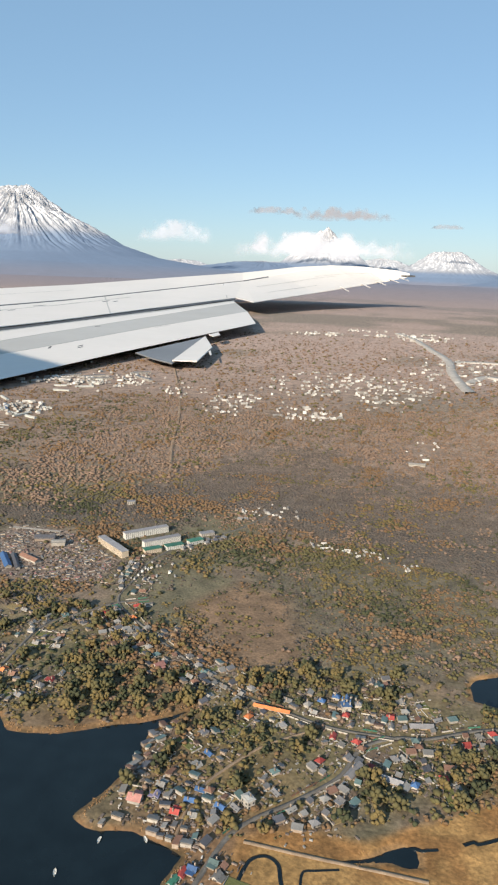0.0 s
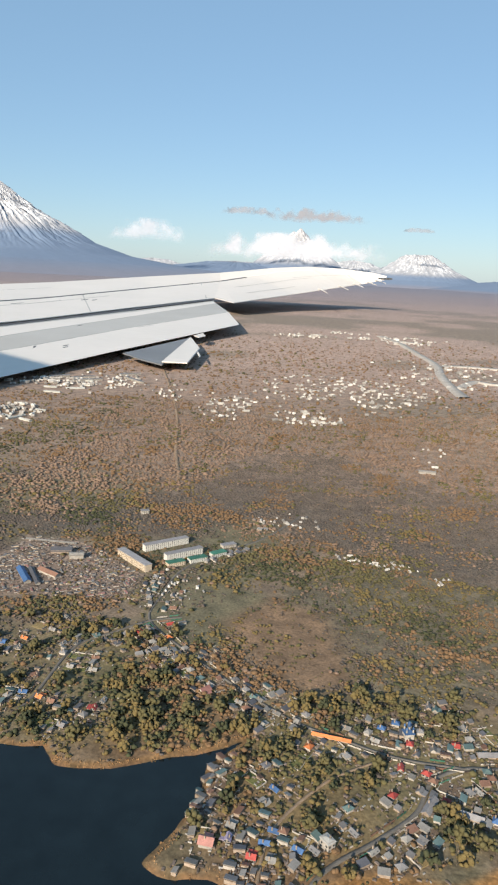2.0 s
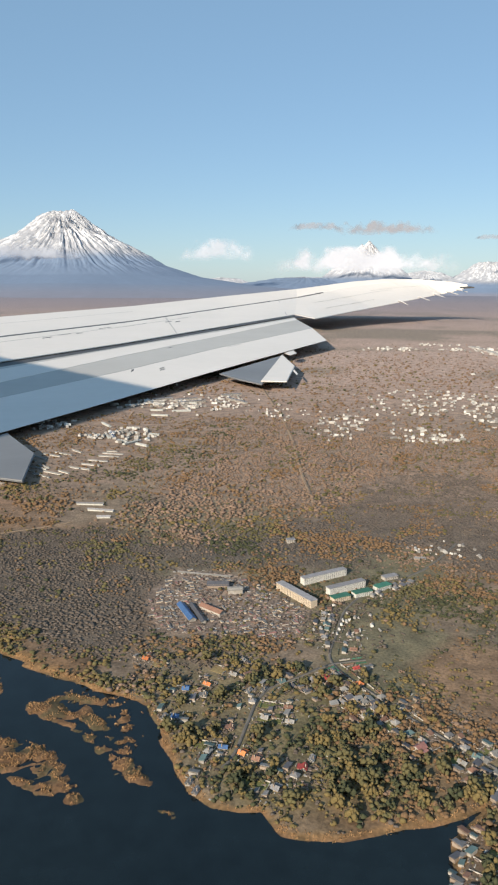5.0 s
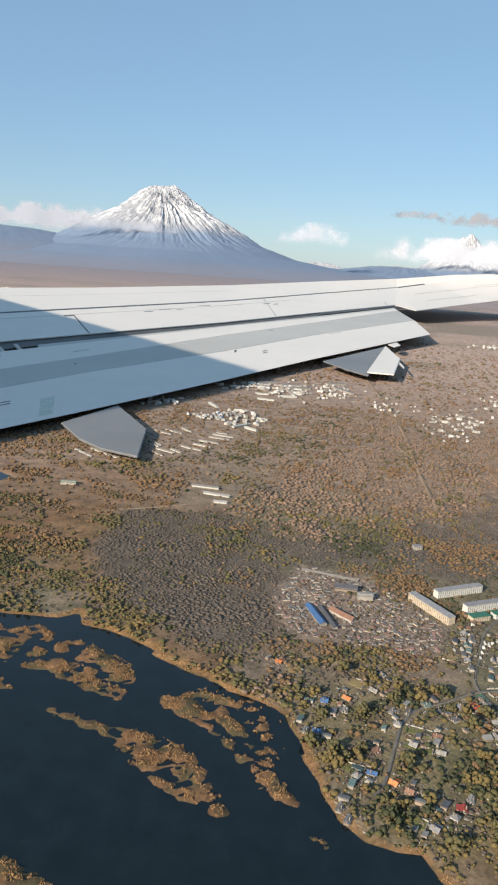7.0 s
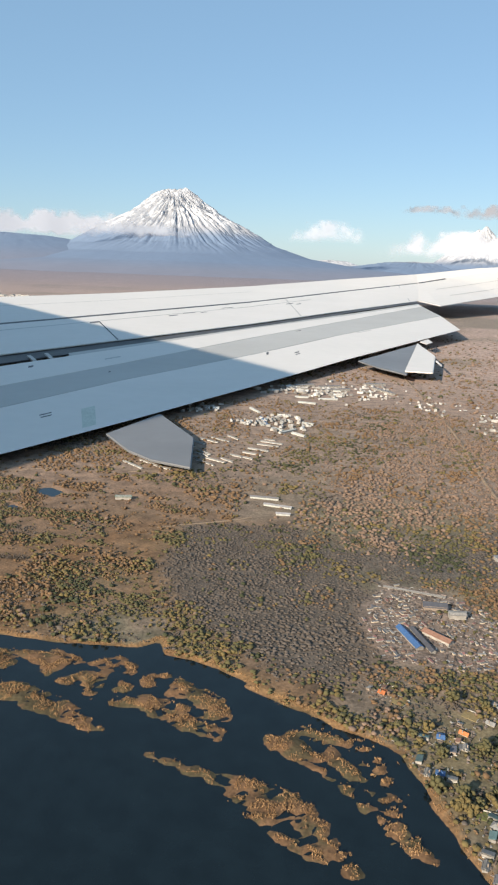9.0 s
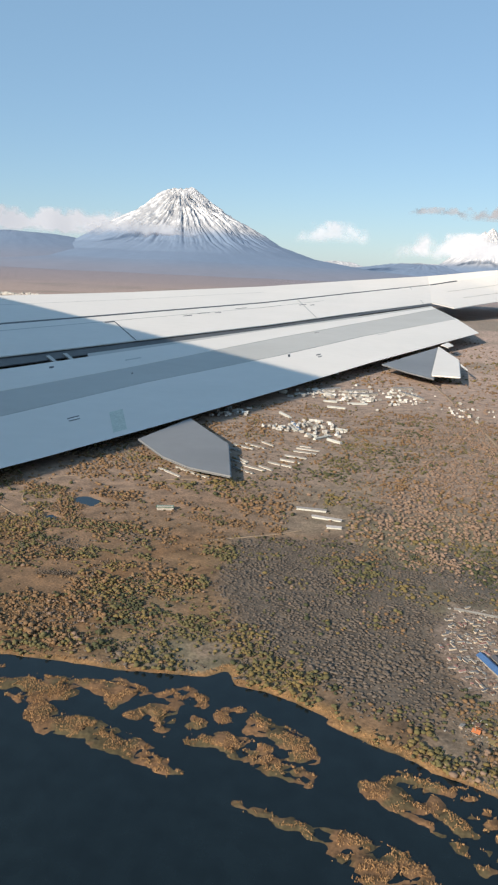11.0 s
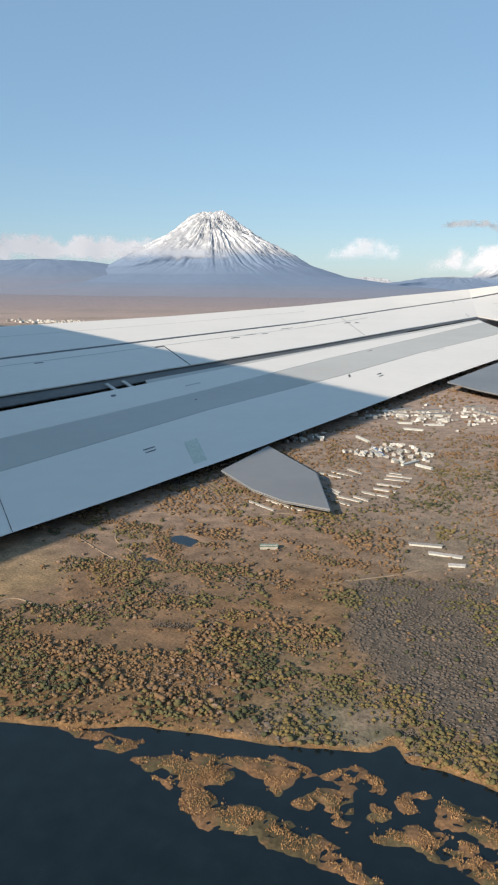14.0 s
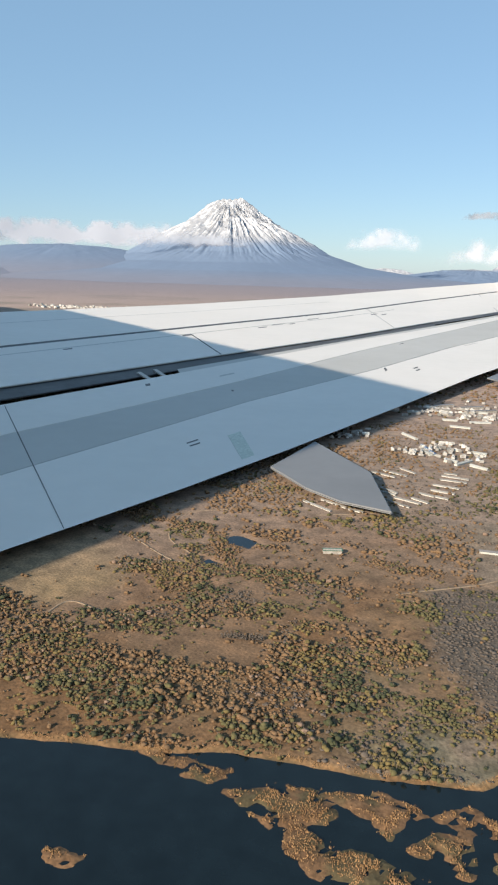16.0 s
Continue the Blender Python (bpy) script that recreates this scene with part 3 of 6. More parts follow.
def at_grid(x, y, values):
    """Reads a value of the ground's grid between its points."""
    x, y = float(x), float(y)
    i, j = min(max(int(np.searchsorted(gx, x)) - 1, 0), len(gx) - 2), min(max(int(np.searchsorted(gy, y)) - 1, 0), len(gy) - 2)
    u, v = (x - gx[i]) / (gx[i + 1] - gx[i]), (y - gy[j]) / (gy[j + 1] - gy[j])
    return float((values[j, i] * (1 - u) + values[j, i + 1] * u) * (1 - v) + (values[j + 1, i] * (1 - u) + values[j + 1, i + 1] * u) * v)


def up_at(x, y):
    return at_grid(x, y, Z)


def land_at(x, y):
    return at_grid(x, y, D)


ground = tagged(new("ground", me), "autumn plain of brown grass, scrub and marsh", "ground", kind="structure")

bm = bmesh.new()
bmesh.ops.create_grid(bm, x_segments=8, y_segments=8, size=1, matrix=Matrix.Translation((-190, 50, -0.06)) @ Matrix.Diagonal((250, 130, 1, 1)))
water = part("water", bm, M_WATER, None)
tagged(water, "dark blue still lake water between reed islands", "water", kind="structure")


def ribbon(name, line, width, mat, label, lift=0.05, far=False):
    """A road: a strip along a smoothed line, draped on the ground, with a raised crown."""
    p = np.array(line, float)
    t = np.linspace(0, len(p) - 1, (len(p) - 1) * 10 + 1)
    i = np.clip(t.astype(int), 0, len(p) - 2)
    f = (t - i)[:, None]
    a, b, c, d = p[np.maximum(i - 1, 0)], p[i], p[i + 1], p[np.minimum(i + 2, len(p) - 1)]
    q = 0.5 * (2 * b + (c - a) * f + (2 * a - 5 * b + 4 * c - d) * f ** 2 + (3 * b - a - 3 * c + d) * f ** 3)
    tan = np.gradient(q, axis=0)
    nrm = np.stack([-tan[:, 1], tan[:, 0]], 1) / (np.linalg.norm(tan, axis=1)[:, None] + 1e-9)
    rows = []
    for off, up in ((-0.5, -0.12), (-0.46, lift), (0, lift + 0.02), (0.46, lift), (0.5, -0.12)):
        e = q + nrm * off * width
        z = np.array([up_at(*p) for p in e]) if far else height(e[:, 0], e[:, 1])
        rows.append(np.column_stack([e, z + up]))
    v = np.stack(rows, 1)
    n, k = v.shape[:2]
    ii = np.arange(n * k).reshape(n, k)
    fc = np.stack([ii[:-1, :-1], ii[:-1, 1:], ii[1:, 1:], ii[1:, :-1]], -1).reshape(-1, 4)
    return tagged(new(name, mesh_from(name, v.reshape(-1, 3), fc[:, ::-1], mat, True)), label, "road", kind="structure")


for line, w, mat, label in ((ROAD_MAIN, 0.42, M_ROAD, "worn grey asphalt road through the village"), (ROAD_VILLAGE, 0.36, M_ROAD, "narrow dark asphalt village street between house rows"),
                            (ROAD_WEST, 0.36, M_ROAD, "curving grey side road among gardens"), (ROAD_FIELD, 0.36, M_DIRT, "pale dirt track over the ochre marsh"),
                            (ROAD_YARD, 0.28, M_DIRT, "rutted dirt lane between houses"), (ROAD_FAR, 4.0, M_CONCRETE, "pale far highway across brown plain"),
                            (TRACK_A, 0.3, M_DIRT, "pale dirt track by the ponds"), (TRACK_B, 0.4, M_DIRT, "pale dirt track along the livestock sheds"),
                            (TRACK_C, 0.35, M_DIRT, "rutted dirt track in brown meadow"), (TRACK_D, 0.4, M_DIRT, "pale dirt track at the wood edge")):
    ribbon("road", line, w, mat, label, 0.7 if line is ROAD_FAR else 0.05, line is ROAD_FAR)
ribbon("road", RIDE, 0.8, M_DIRT, "straight bare forest ride across rust brown woods", 0.15, True)
for line, w in ((APRON_A, 6.0), (APRON_B, 4.0), (APRON_C, 6.0)):
    tagged(ribbon("apron", line, w, M_CONCRETE, "pale concrete apron at the far airfield", 0.6, True), category="pavement")
for line, w in ((CREEK, 0.32), (CREEK_B, 0.3), (CREEK_C, 0.36), (CREEK_D, 0.2)):
    tagged(ribbon("creek", line, w, M_WATER, "narrow dark creek winding through ochre marsh", 0.025), category="creek")
ROADS = [ROAD_MAIN, ROAD_VILLAGE, ROAD_WEST, ROAD_YARD, ROAD_FIELD]

# ---- mountains ----
M_MOUNT = bpy.data.materials.new("snowy_rock_and_haze")
M_MOUNT.use_nodes = True
nt = M_MOUNT.node_tree
tc = nt.nodes.new("ShaderNodeAttribute")
tc.attribute_name = "cover"
nt.links.new(tc.outputs["Color"], nt.nodes["Principled BSDF"].inputs["Base Color"])
nt.nodes["Principled BSDF"].inputs["Roughness"].default_value = 0.9


def at_angle(az, dist):
    a = radians(az)
    return -36 - math.sin(a) * dist, 8 + math.cos(a) * dist


def mountain(name, az, dist, top, radius, profile, label, snow, seed, shoulder=None, ribs=1.0, crest=0.0):
    """A ridged cone of that profile (height by distance from the middle, both in parts): gullies run down from the top, snow on its upper part.
    shoulder: (metres aside, drop) of further summits."""
    cx, cy = at_angle(az, dist)
    na, nr = (640, 120) if radius > 1600 else (260, 64)
    a = np.linspace(0, 2 * np.pi, na, endpoint=False)
    r = np.linspace(0, 1, nr) ** 1.3
    A, R = np.meshgrid(a, r)
    px, py = np.cos(A) * R * 60, np.sin(A) * R * 60
    ox, oy = -math.cos(radians(az)) * crest / radius * 60, -math.sin(radians(az)) * crest / radius * 60
    fall = np.arctan2(py - oy, px - ox)
    ca, sa = np.cos(fall) * 9, np.sin(fall) * 9
    rough = fractal(px + 31, py + 57, 3.0, seed + 15, 5) - 0.5
    gully = np.abs(lattice(ca * 2.2 + R * 4.5 + rough * 2, sa * 2.2, 1.0, seed) - 0.5) * 2
    gully2 = np.abs(lattice(ca * 5.5 + R * 6.0, sa * 5.5 + R * 2.0 + rough * 4, 1.0, seed + 3) - 0.5) * 2
    pr, ph = [q[0] for q in profile], [q[1] for q in profile]
    base = np.interp(R, pr, ph)
    for aside, drop in shoulder or ():
        ux, uy = -math.cos(radians(az)) * aside / radius, -math.sin(radians(az)) * aside / radius
        base = np.maximum(base, np.interp(np.hypot(np.cos(A) * R - ux, np.sin(A) * R - uy), pr, ph) - drop)
    hgt = base - ribs * (0.05 * gully + 0.045 * gully2 + 0.09 * rough) * np.clip(R * 20, 0.25, 1) * step(0.12, 0.45, base) * np.clip(base * 1.3, 0, 1)
    lump = (lattice(ca, sa + R * 9, 2.3, seed + 5) - 0.5) * 0.05 * np.clip(R * 3, 0, 1) * (1 - R)
    z = top * (hgt + lump) - 3
    x, y = cx + np.cos(A) * R * radius, cy + np.sin(A) * R * radius
    rel = z / top
    streak = 0.45 * fractal(ca * 3.4 + rough * 4, sa * 3.4 + R * 3, 1.0, seed + 11, 3) + 0.55 * fractal(px * 1.4 + rough * 3, py * 1.4, 1.0, seed + 12, 4)
    bare = step(0.39, 0.53, gully * 0.09 + gully2 * 0.13 + streak * 0.80)
    bare = np.maximum(bare, 0.85 * step(0.50, 0.58, fractal(ca * 5 + rough * 9, sa * 5 + rough * 5 + R * 6, 1.0, seed + 31, 3)))
    w = step(snow - 0.09, snow + 0.07, rel + (streak - 0.5) * 0.22) * (1 - 0.85 * bare)
    # haze is painted into the two blue-grey tones of lower slopes and base
    rock, low, foot_haze = np.array((0.25, 0.26, 0.29)), np.array((0.155, 0.21, 0.30)), np.array((0.205, 0.21, 0.255))
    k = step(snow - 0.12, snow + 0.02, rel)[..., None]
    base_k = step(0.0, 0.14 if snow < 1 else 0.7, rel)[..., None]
    low = foot_haze * (1 - base_k) + low * base_k
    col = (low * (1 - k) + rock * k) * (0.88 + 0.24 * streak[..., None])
    col = col * (1 - w[..., None]) + np.array((0.68, 0.68, 0.69)) * w[..., None]
    ii = np.arange(na * nr).reshape(nr, na)
    jj = np.roll(ii, -1, axis=1)
    fc = np.stack([ii[:-1], jj[:-1], jj[1:], ii[1:]], -1).reshape(-1, 4)
    flat_v, flat_c, high = np.stack([x, y, z], -1).reshape(-1, 3), np.ones((na * nr, 4), np.float32), (w.ravel()[fc].max(1) > 0.12)
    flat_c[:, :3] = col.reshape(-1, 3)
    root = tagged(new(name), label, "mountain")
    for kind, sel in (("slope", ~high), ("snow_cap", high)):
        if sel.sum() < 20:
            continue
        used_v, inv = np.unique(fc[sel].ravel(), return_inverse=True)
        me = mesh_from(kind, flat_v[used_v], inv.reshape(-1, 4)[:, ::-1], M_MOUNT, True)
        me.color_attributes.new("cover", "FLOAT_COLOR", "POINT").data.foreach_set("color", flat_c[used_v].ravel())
        ob = new(kind, me)
        ob.parent = root
    return root


CONE = [(0, 1.0), (0.014, 0.97), (0.035, 0.912), (0.11, 0.73), (0.21, 0.545), (0.306, 0.345), (0.425, 0.205), (0.6, 0.11), (1, 0)]
HIP = [(0, 1), (0.25, 0.9), (0.6, 0.5), (1, 0)]
MESA = [(0, 0.99), (0.15, 1), (0.2, 0.93), (0.42, 0.55), (0.7, 0.22), (1, 0)]
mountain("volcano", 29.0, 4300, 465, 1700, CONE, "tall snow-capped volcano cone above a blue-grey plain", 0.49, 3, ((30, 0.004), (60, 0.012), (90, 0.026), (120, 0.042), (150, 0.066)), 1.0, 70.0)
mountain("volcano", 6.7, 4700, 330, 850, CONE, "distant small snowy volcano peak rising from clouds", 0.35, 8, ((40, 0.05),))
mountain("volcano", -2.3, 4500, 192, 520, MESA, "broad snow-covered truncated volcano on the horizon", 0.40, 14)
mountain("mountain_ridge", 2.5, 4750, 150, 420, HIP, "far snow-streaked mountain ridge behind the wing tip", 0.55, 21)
mountain("mountain_ridge", 11.5, 4650, 108, 760, HIP, "low mountain ridge tinted blue-grey for haze", 0.95, 25)
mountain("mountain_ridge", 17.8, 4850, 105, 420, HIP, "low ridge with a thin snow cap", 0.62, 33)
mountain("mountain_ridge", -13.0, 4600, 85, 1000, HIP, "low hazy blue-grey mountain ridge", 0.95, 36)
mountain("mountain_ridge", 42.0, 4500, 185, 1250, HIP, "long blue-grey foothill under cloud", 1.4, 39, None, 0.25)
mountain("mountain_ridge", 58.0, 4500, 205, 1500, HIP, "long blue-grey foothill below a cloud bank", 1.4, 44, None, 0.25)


def cloud(az0, az1, el0, el1, dist, seed, label, mat=M_CLOUD, full=0.85, soft=0.3, blunt=2.4):
    """A bank of vapour as one thin sheet facing the camera, with a billowing top and a ragged base, thinning out at its
    rims.
    """
    nu, nv = 210, 48
    u, v = np.meshgrid(np.linspace(0, 1, nu), np.linspace(0, 1, nv))
    long = (az1 - az0) / (el1 - el0)
    puff = fractal(u * long * 1.6 + 50, v * 1.9, 0.8, seed, 6)
    crest = fractal(u * long * 1.2 + 9, 0 * v, 1.1, seed + 3, 5)
    top = (1 - np.abs(2 * u - 1) ** blunt) * (0.25 + 1.1 * crest)
    a = step(-soft, soft, top - v + (puff - 0.5) * 0.9) * step(0.0, 0.4, v + (puff - 0.5) * 0.4) * step(0, 0.16, u) * step(1, 0.84, u) * step(1, 0.86, v)
    a = a * full * (0.7 + 0.6 * puff)
    d = dist - 40 * fractal(u * long + 3, v, 1.6, seed + 8, 2)
    az, el = np.radians(az0 + (az1 - az0) * u), np.radians(el0 + (el1 - el0) * v)
    x, y, z = -36 - np.sin(az) * d, 8 + np.cos(az) * d, 40 + d * np.tan(el)
    ii = np.arange(nu * nv).reshape(nv, nu)
    fc = np.stack([ii[:-1, :-1], ii[:-1, 1:], ii[1:, 1:], ii[1:, :-1]], -1).reshape(-1, 4)
    fc = fc[a.ravel()[fc].max(1) > 0.01]
    keep, inv = np.unique(fc.ravel(), return_inverse=True)
    at = np.stack([x, y, z], -1).reshape(-1, 3)[keep]
    mid = at.mean(0)
    me = mesh_from("cloud", at - mid, inv.reshape(-1, 4), mat, True)
    me.attributes.new("vapour", "FLOAT", "POINT").data.foreach_set("value", np.clip(a, 0, 1).ravel()[keep].astype(np.float32))
    ob = new("cloud", me)
    ob.location = mid
    return tagged(ob, label, "cloud", kind="stuff")


cloud(30.0, 50, 1.5, 3.7, 4700, 1, "low white cloud bank beside the volcano's flank", full=1.3, blunt=5)
cloud(45, 66, 1.5, 3.9, 4700, 7, "long white cloud bank above the foothills", full=1.3, blunt=5)
cloud(27.5, 38, 1.75, 3.2, 3850, 12, "thin white cloud wisp before the volcano", full=0.6)
cloud(-0.5, 14.8, 0.9, 3.2, 3500, 2, "white cumulus bank below a small snowy peak", full=1.0)
cloud(15.2, 21.4, 1.9, 3.7, 4000, 3, "small thin pale cloud above the saddle", full=0.75)
cloud(1.3, 9.8, 3.85, 5.0, 4000, 4, "long flat grey cloud streak in blue sky", M_HAZY_CLOUD, 0.95)
cloud(8.6, 13.0, 4.2, 4.85, 4000, 8, "thin grey cloud streak trailing in blue sky", M_HAZY_CLOUD, 0.7)
cloud(-3.5, -0.8, 3.45, 3.85, 4000, 5, "small flat grey cloud streak", M_HAZY_CLOUD, 0.6)

# ---- the aeroplane wing ----
# edges of the wing from the root to its end, in the order leading edge to trailing edge
LEAD = [(-488.9, 205.8, 7.2), (-478.5, 291.2, 7.9), (-467.0, 368.2, 8.9), (-450.3, 458.8, 10.2), (-421.2, 571.2, 12.6), (-371.2, 760.7, 19.1), (-314.0, 908.5, 28.5), (-233.8, 976.2, 37.9)]
SEAM = [(-325.8, 132.4, 4.1), (-325.4, 191.2, 4.5), (-323.3, 247.4, 4.9), (-321.2, 317.2, 5.7), (-315.0, 415.1, 7.1), (-294.2, 588.9, 10.9), (-271.3, 774.2, 17.8), (-221.3, 928.3, 28.1)]
SPOILER_END = [(-249.9, 98.4, 3.1), (-247.0, 140.5, 3.3), (-244.2, 179.8, 3.6), (-240.0, 228.7, 3.9), (-233.8, 296.4, 4.6), (-219.2, 422.3, 6.3), (-204.6, 560.8, 9.3), (-177.6, 715.9, 14.1)]
FLAP_NOSE = [(-224.9, 87.1, 2.9), (-223.4, 125.1, 3.0), (-222.3, 161.0, 3.2), (-219.2, 206.8, 3.6), (-216.1, 270.3, 4.1), (-207.8, 397.4, 5.7), (-191.1, 517.1, 8.0), (-168.2, 670.1, 12.3)]
WALK_FORE = [(-197.5, 74.8, 2.7), (-196.3, 107.5, 2.8), (-195.1, 138.5, 2.9), (-193.2, 177.7, 3.1), (-191.1, 232.9, 3.6), (-189.0, 353.6, 5.0), (-179.7, 480.6, 7.2), (-162.0, 653.5, 11.7)]
WALK_AFT = [(-172.0, 63.4, 2.5), (-171.7, 91.6, 2.6), (-171.5, 118.8, 2.7), (-171.2, 153.2, 2.8), (-170.3, 203.7, 3.2), (-162.0, 294.3, 4.1), (-155.7, 401.5, 5.5), (-131.8, 570.2, 9.1)]
TRAIL_END = [(-147.8, 52.5, 2.4), (-145.2, 74.3, 2.4), (-142.7, 94.4, 2.5), (-139.7, 118.9, 2.5), (-136.2, 153.8, 2.7), (-130.7, 223.5, 3.1), (-124.5, 300.5, 4.0), (-103.7, 475.4, 6.7)]
OUTER_LEAD = [(-233.8, 976.2, 37.9), (-196.3, 984.5, 43.1), (-160.9, 989.7, 48.1), (-117.2, 993.9, 51.7), (-74.5, 997.0, 51.3), (-34.9, 997.0, 48.3), (-14.1, 997.0, 44.8)]
OUTER_END = [(-149.5, 672.2, 12.3), (-113.0, 830.5, 19.2), (-90.1, 880.4, 23.9), (-67.2, 930.4, 28.5), (-44.3, 981.4, 33.2), (-25.6, 992.9, 37.7), (-14.1, 996.0, 40.8)]
OUTER_MID = [(-221.3, 928.3, 28.1), (-183.8, 955.4, 36.4), (-152.6, 972.0, 43.1), (-109.9, 982.5, 47.8), (-70.3, 993.9, 48.6), (-32.9, 996.0, 47.1), (-14.1, 996.6, 44.4)]


def loft(sections, closed_ends=True):
    """A closed skin through rings of points."""
    bm = bmesh.new()
    rings = [[bm.verts.new(p) for p in ring] for ring in sections]
    for a, b in zip(rings, rings[1:]):
        for i in range(len(a)):
            j = (i + 1) % len(a)
            bm.faces.new((a[i], a[j], b[j], b[i]))
    if closed_ends:
        bm.faces.new(rings[0][::-1])
        bm.faces.new(rings[-1])
    bmesh.ops.recalc_face_normals(bm, faces=bm.faces)
    return bm


wing = new("aeroplane_wing")
wing.location = SPOILER_END[3]
tagged(wing, "white airliner wing with lowered flap seen from the cabin", "aeroplane wing")
bpy.context.view_layer.update()


def wing_part(name, bm, mat, parent=None, label="", smooth=False):
    parent = parent or wing
    bm.transform(Matrix.Translation(-wing.location))
    for f in bm.faces:
        f.smooth = smooth
    return part(name, bm, mat, parent, label)


def along(edge, i):
    """The point of an edge at station i, which may lie between two."""
    k = min(max(int(i), 0), len(edge) - 2)
    return Vector(edge[k]).lerp(Vector(edge[k + 1]), i - k)


def on_wing(fore, aft, i, v, lift=0.0):
    return along(fore, i).lerp(along(aft, i), v) + Vector((0, 0, lift))


def strip(fore, aft, v0=0.0, v1=1.0, i0=0.0, i1=None, thick=0.5, lift=0.0, slant=0.0, across=1):
    """A plate with rounded long edges between two edges of the wing, from share v0 to v1 of the way and from station i0 to i1; slant shifts its fore end."""
    i1 = len(fore) - 1 if i1 is None else i1
    count = max(1, round((i1 - i0) * 4))
    rings, down = [], Vector((0, 0, thick))
    for k in range(count + 1):
        i = i0 + (i1 - i0) * k / count
        row = [on_wing(fore, aft, max(0.0, i + slant * (1 - j / across)), v0 + (v1 - v0) * j / across, lift) for j in range(across + 1)]
        rim = (row[-1] - row[0]).normalized() * min(0.25, (row[-1] - row[0]).length * 0.2)
        rings.append([row[0] - down * 0.4, row[0] + rim] + row[1:-1] + [row[-1] - rim, row[-1] - down * 0.4, row[-1] - rim - down, row[0] + rim - down])
    return loft(rings)


# inner wing: fixed panel, then the spoilers behind a seam, each a plate of its own
wing_part("main_panel", strip(LEAD, SEAM, 0.0, 0.985, thick=1.2, across=4), M_PAINT, label="white painted main wing panel")
wing_part("outer_panel", strip(OUTER_LEAD, OUTER_MID, thick=1.2, across=3), M_PAINT, label="white outer wing panel rising towards the tip")
wing_part("aileron", strip(OUTER_MID, OUTER_END, thick=0.8, across=6), M_PAINT, label="white outer trailing panel with aileron")
wing_part("seam_strip", strip(LEAD, SEAM, 0.97, 1.06, 0, 6.6, 0.9, -0.15), M_SLOT, label="dark seam ahead of the spoilers")
for i0, i1 in ((0.0, 5.45), (5.45, 7.0)):
    wing_part("spoiler", strip(SEAM, SPOILER_END, 0.05, 1.0, i0, i1, 0.6, across=4), M_PAINT, label="white spoiler panel above the flap")
for i in (5.46, 6.86):
    wing_part("spoiler_joint", strip(SEAM, SPOILER_END, 0.06, 0.98, i, i + 0.012, 0.1, 0.1, -0.15), M_GREYPAINT, label="grey joint between two spoilers")
wing_part("spoiler_joint", strip(SEAM, SPOILER_END, 0.32, 1.0, 3.988, 4.0, 0.12, 0.12, -0.18), M_SLOT, label="dark joint between two spoilers")
wing_part("hinge_line", strip(SEAM, SPOILER_END, 0.28, 0.30, 0.0, 5.6, 0.2, 0.08), M_GREYPAINT, label="thin grey hinge line")
wing_part("slot", strip(SPOILER_END, FLAP_NOSE, -0.05, 0.60, 0, 6.0, 0.5, -0.9), M_SLOT, label="dark slot between wing and flap")
wing_part("slot", strip(SPOILER_END, FLAP_NOSE, -0.05, 0.40, 6.0, 7.0, 0.5, -0.5), M_SLOT, label="dark slot between wing and flap")
wing_part("shroud", strip(SPOILER_END, FLAP_NOSE, 0.55, 1.05, 3.5, 7.0, 0.4, -0.75), M_GREYPAINT, label="grey shroud below the spoilers")
for i in (3.20, 3.34):
    wing_part("bracket", strip(SPOILER_END, FLAP_NOSE, 0.35, 1.0, i, i + 0.03, 0.5, -0.3, -0.05), M_GREYPAINT, label="grey flap bracket in the slot")
wing_part("flap_nose", strip(FLAP_NOSE, WALK_FORE, thick=0.5), M_PAINT, label="white flap nose strip")
wing_part("flap_walkway", strip(WALK_FORE, WALK_AFT, 0.012, 0.988, thick=0.5), M_GREYPAINT, label="grey painted flap middle strip")
wing_part("flap_tail", strip(WALK_AFT, TRAIL_END, thick=0.15), M_PAINT, label="white flap trailing strip")
wing_part("flap_joint", strip(FLAP_NOSE, TRAIL_END, 0.02, 1.0, 1.9, 1.906, 0.12, 0.06), M_SLOT)
wing_part("end_seal", loft([[Vector(p) + Vector((0, 0, z)) for p in (SEAM[7], SPOILER_END[7], OUTER_END[0])] for z in (0.05, -0.6)]), M_PAINT, label="white seal at the flap's outer end")

# seams of the main and the outer panel
wing_part("panel_seam", strip(LEAD, SEAM, 0.42, 0.43, 0.0, 5.0, 0.15, 0.06), M_GREYPAINT)
wing_part("panel_seam", strip(OUTER_MID, OUTER_END, 0.0, 0.05, 0.0, 0.75, 0.15, 0.12), M_SLOT)
for i0, i1, v0 in ((0.2, 2.6, 0.42), (2.0, 4.4, 0.34), (0.3, 1.5, 0.72)):
    wing_part("panel_seam", strip(OUTER_MID, OUTER_END, v0, v0 + 0.012, i0, i1, 0.15, 0.12), M_GREYPAINT)

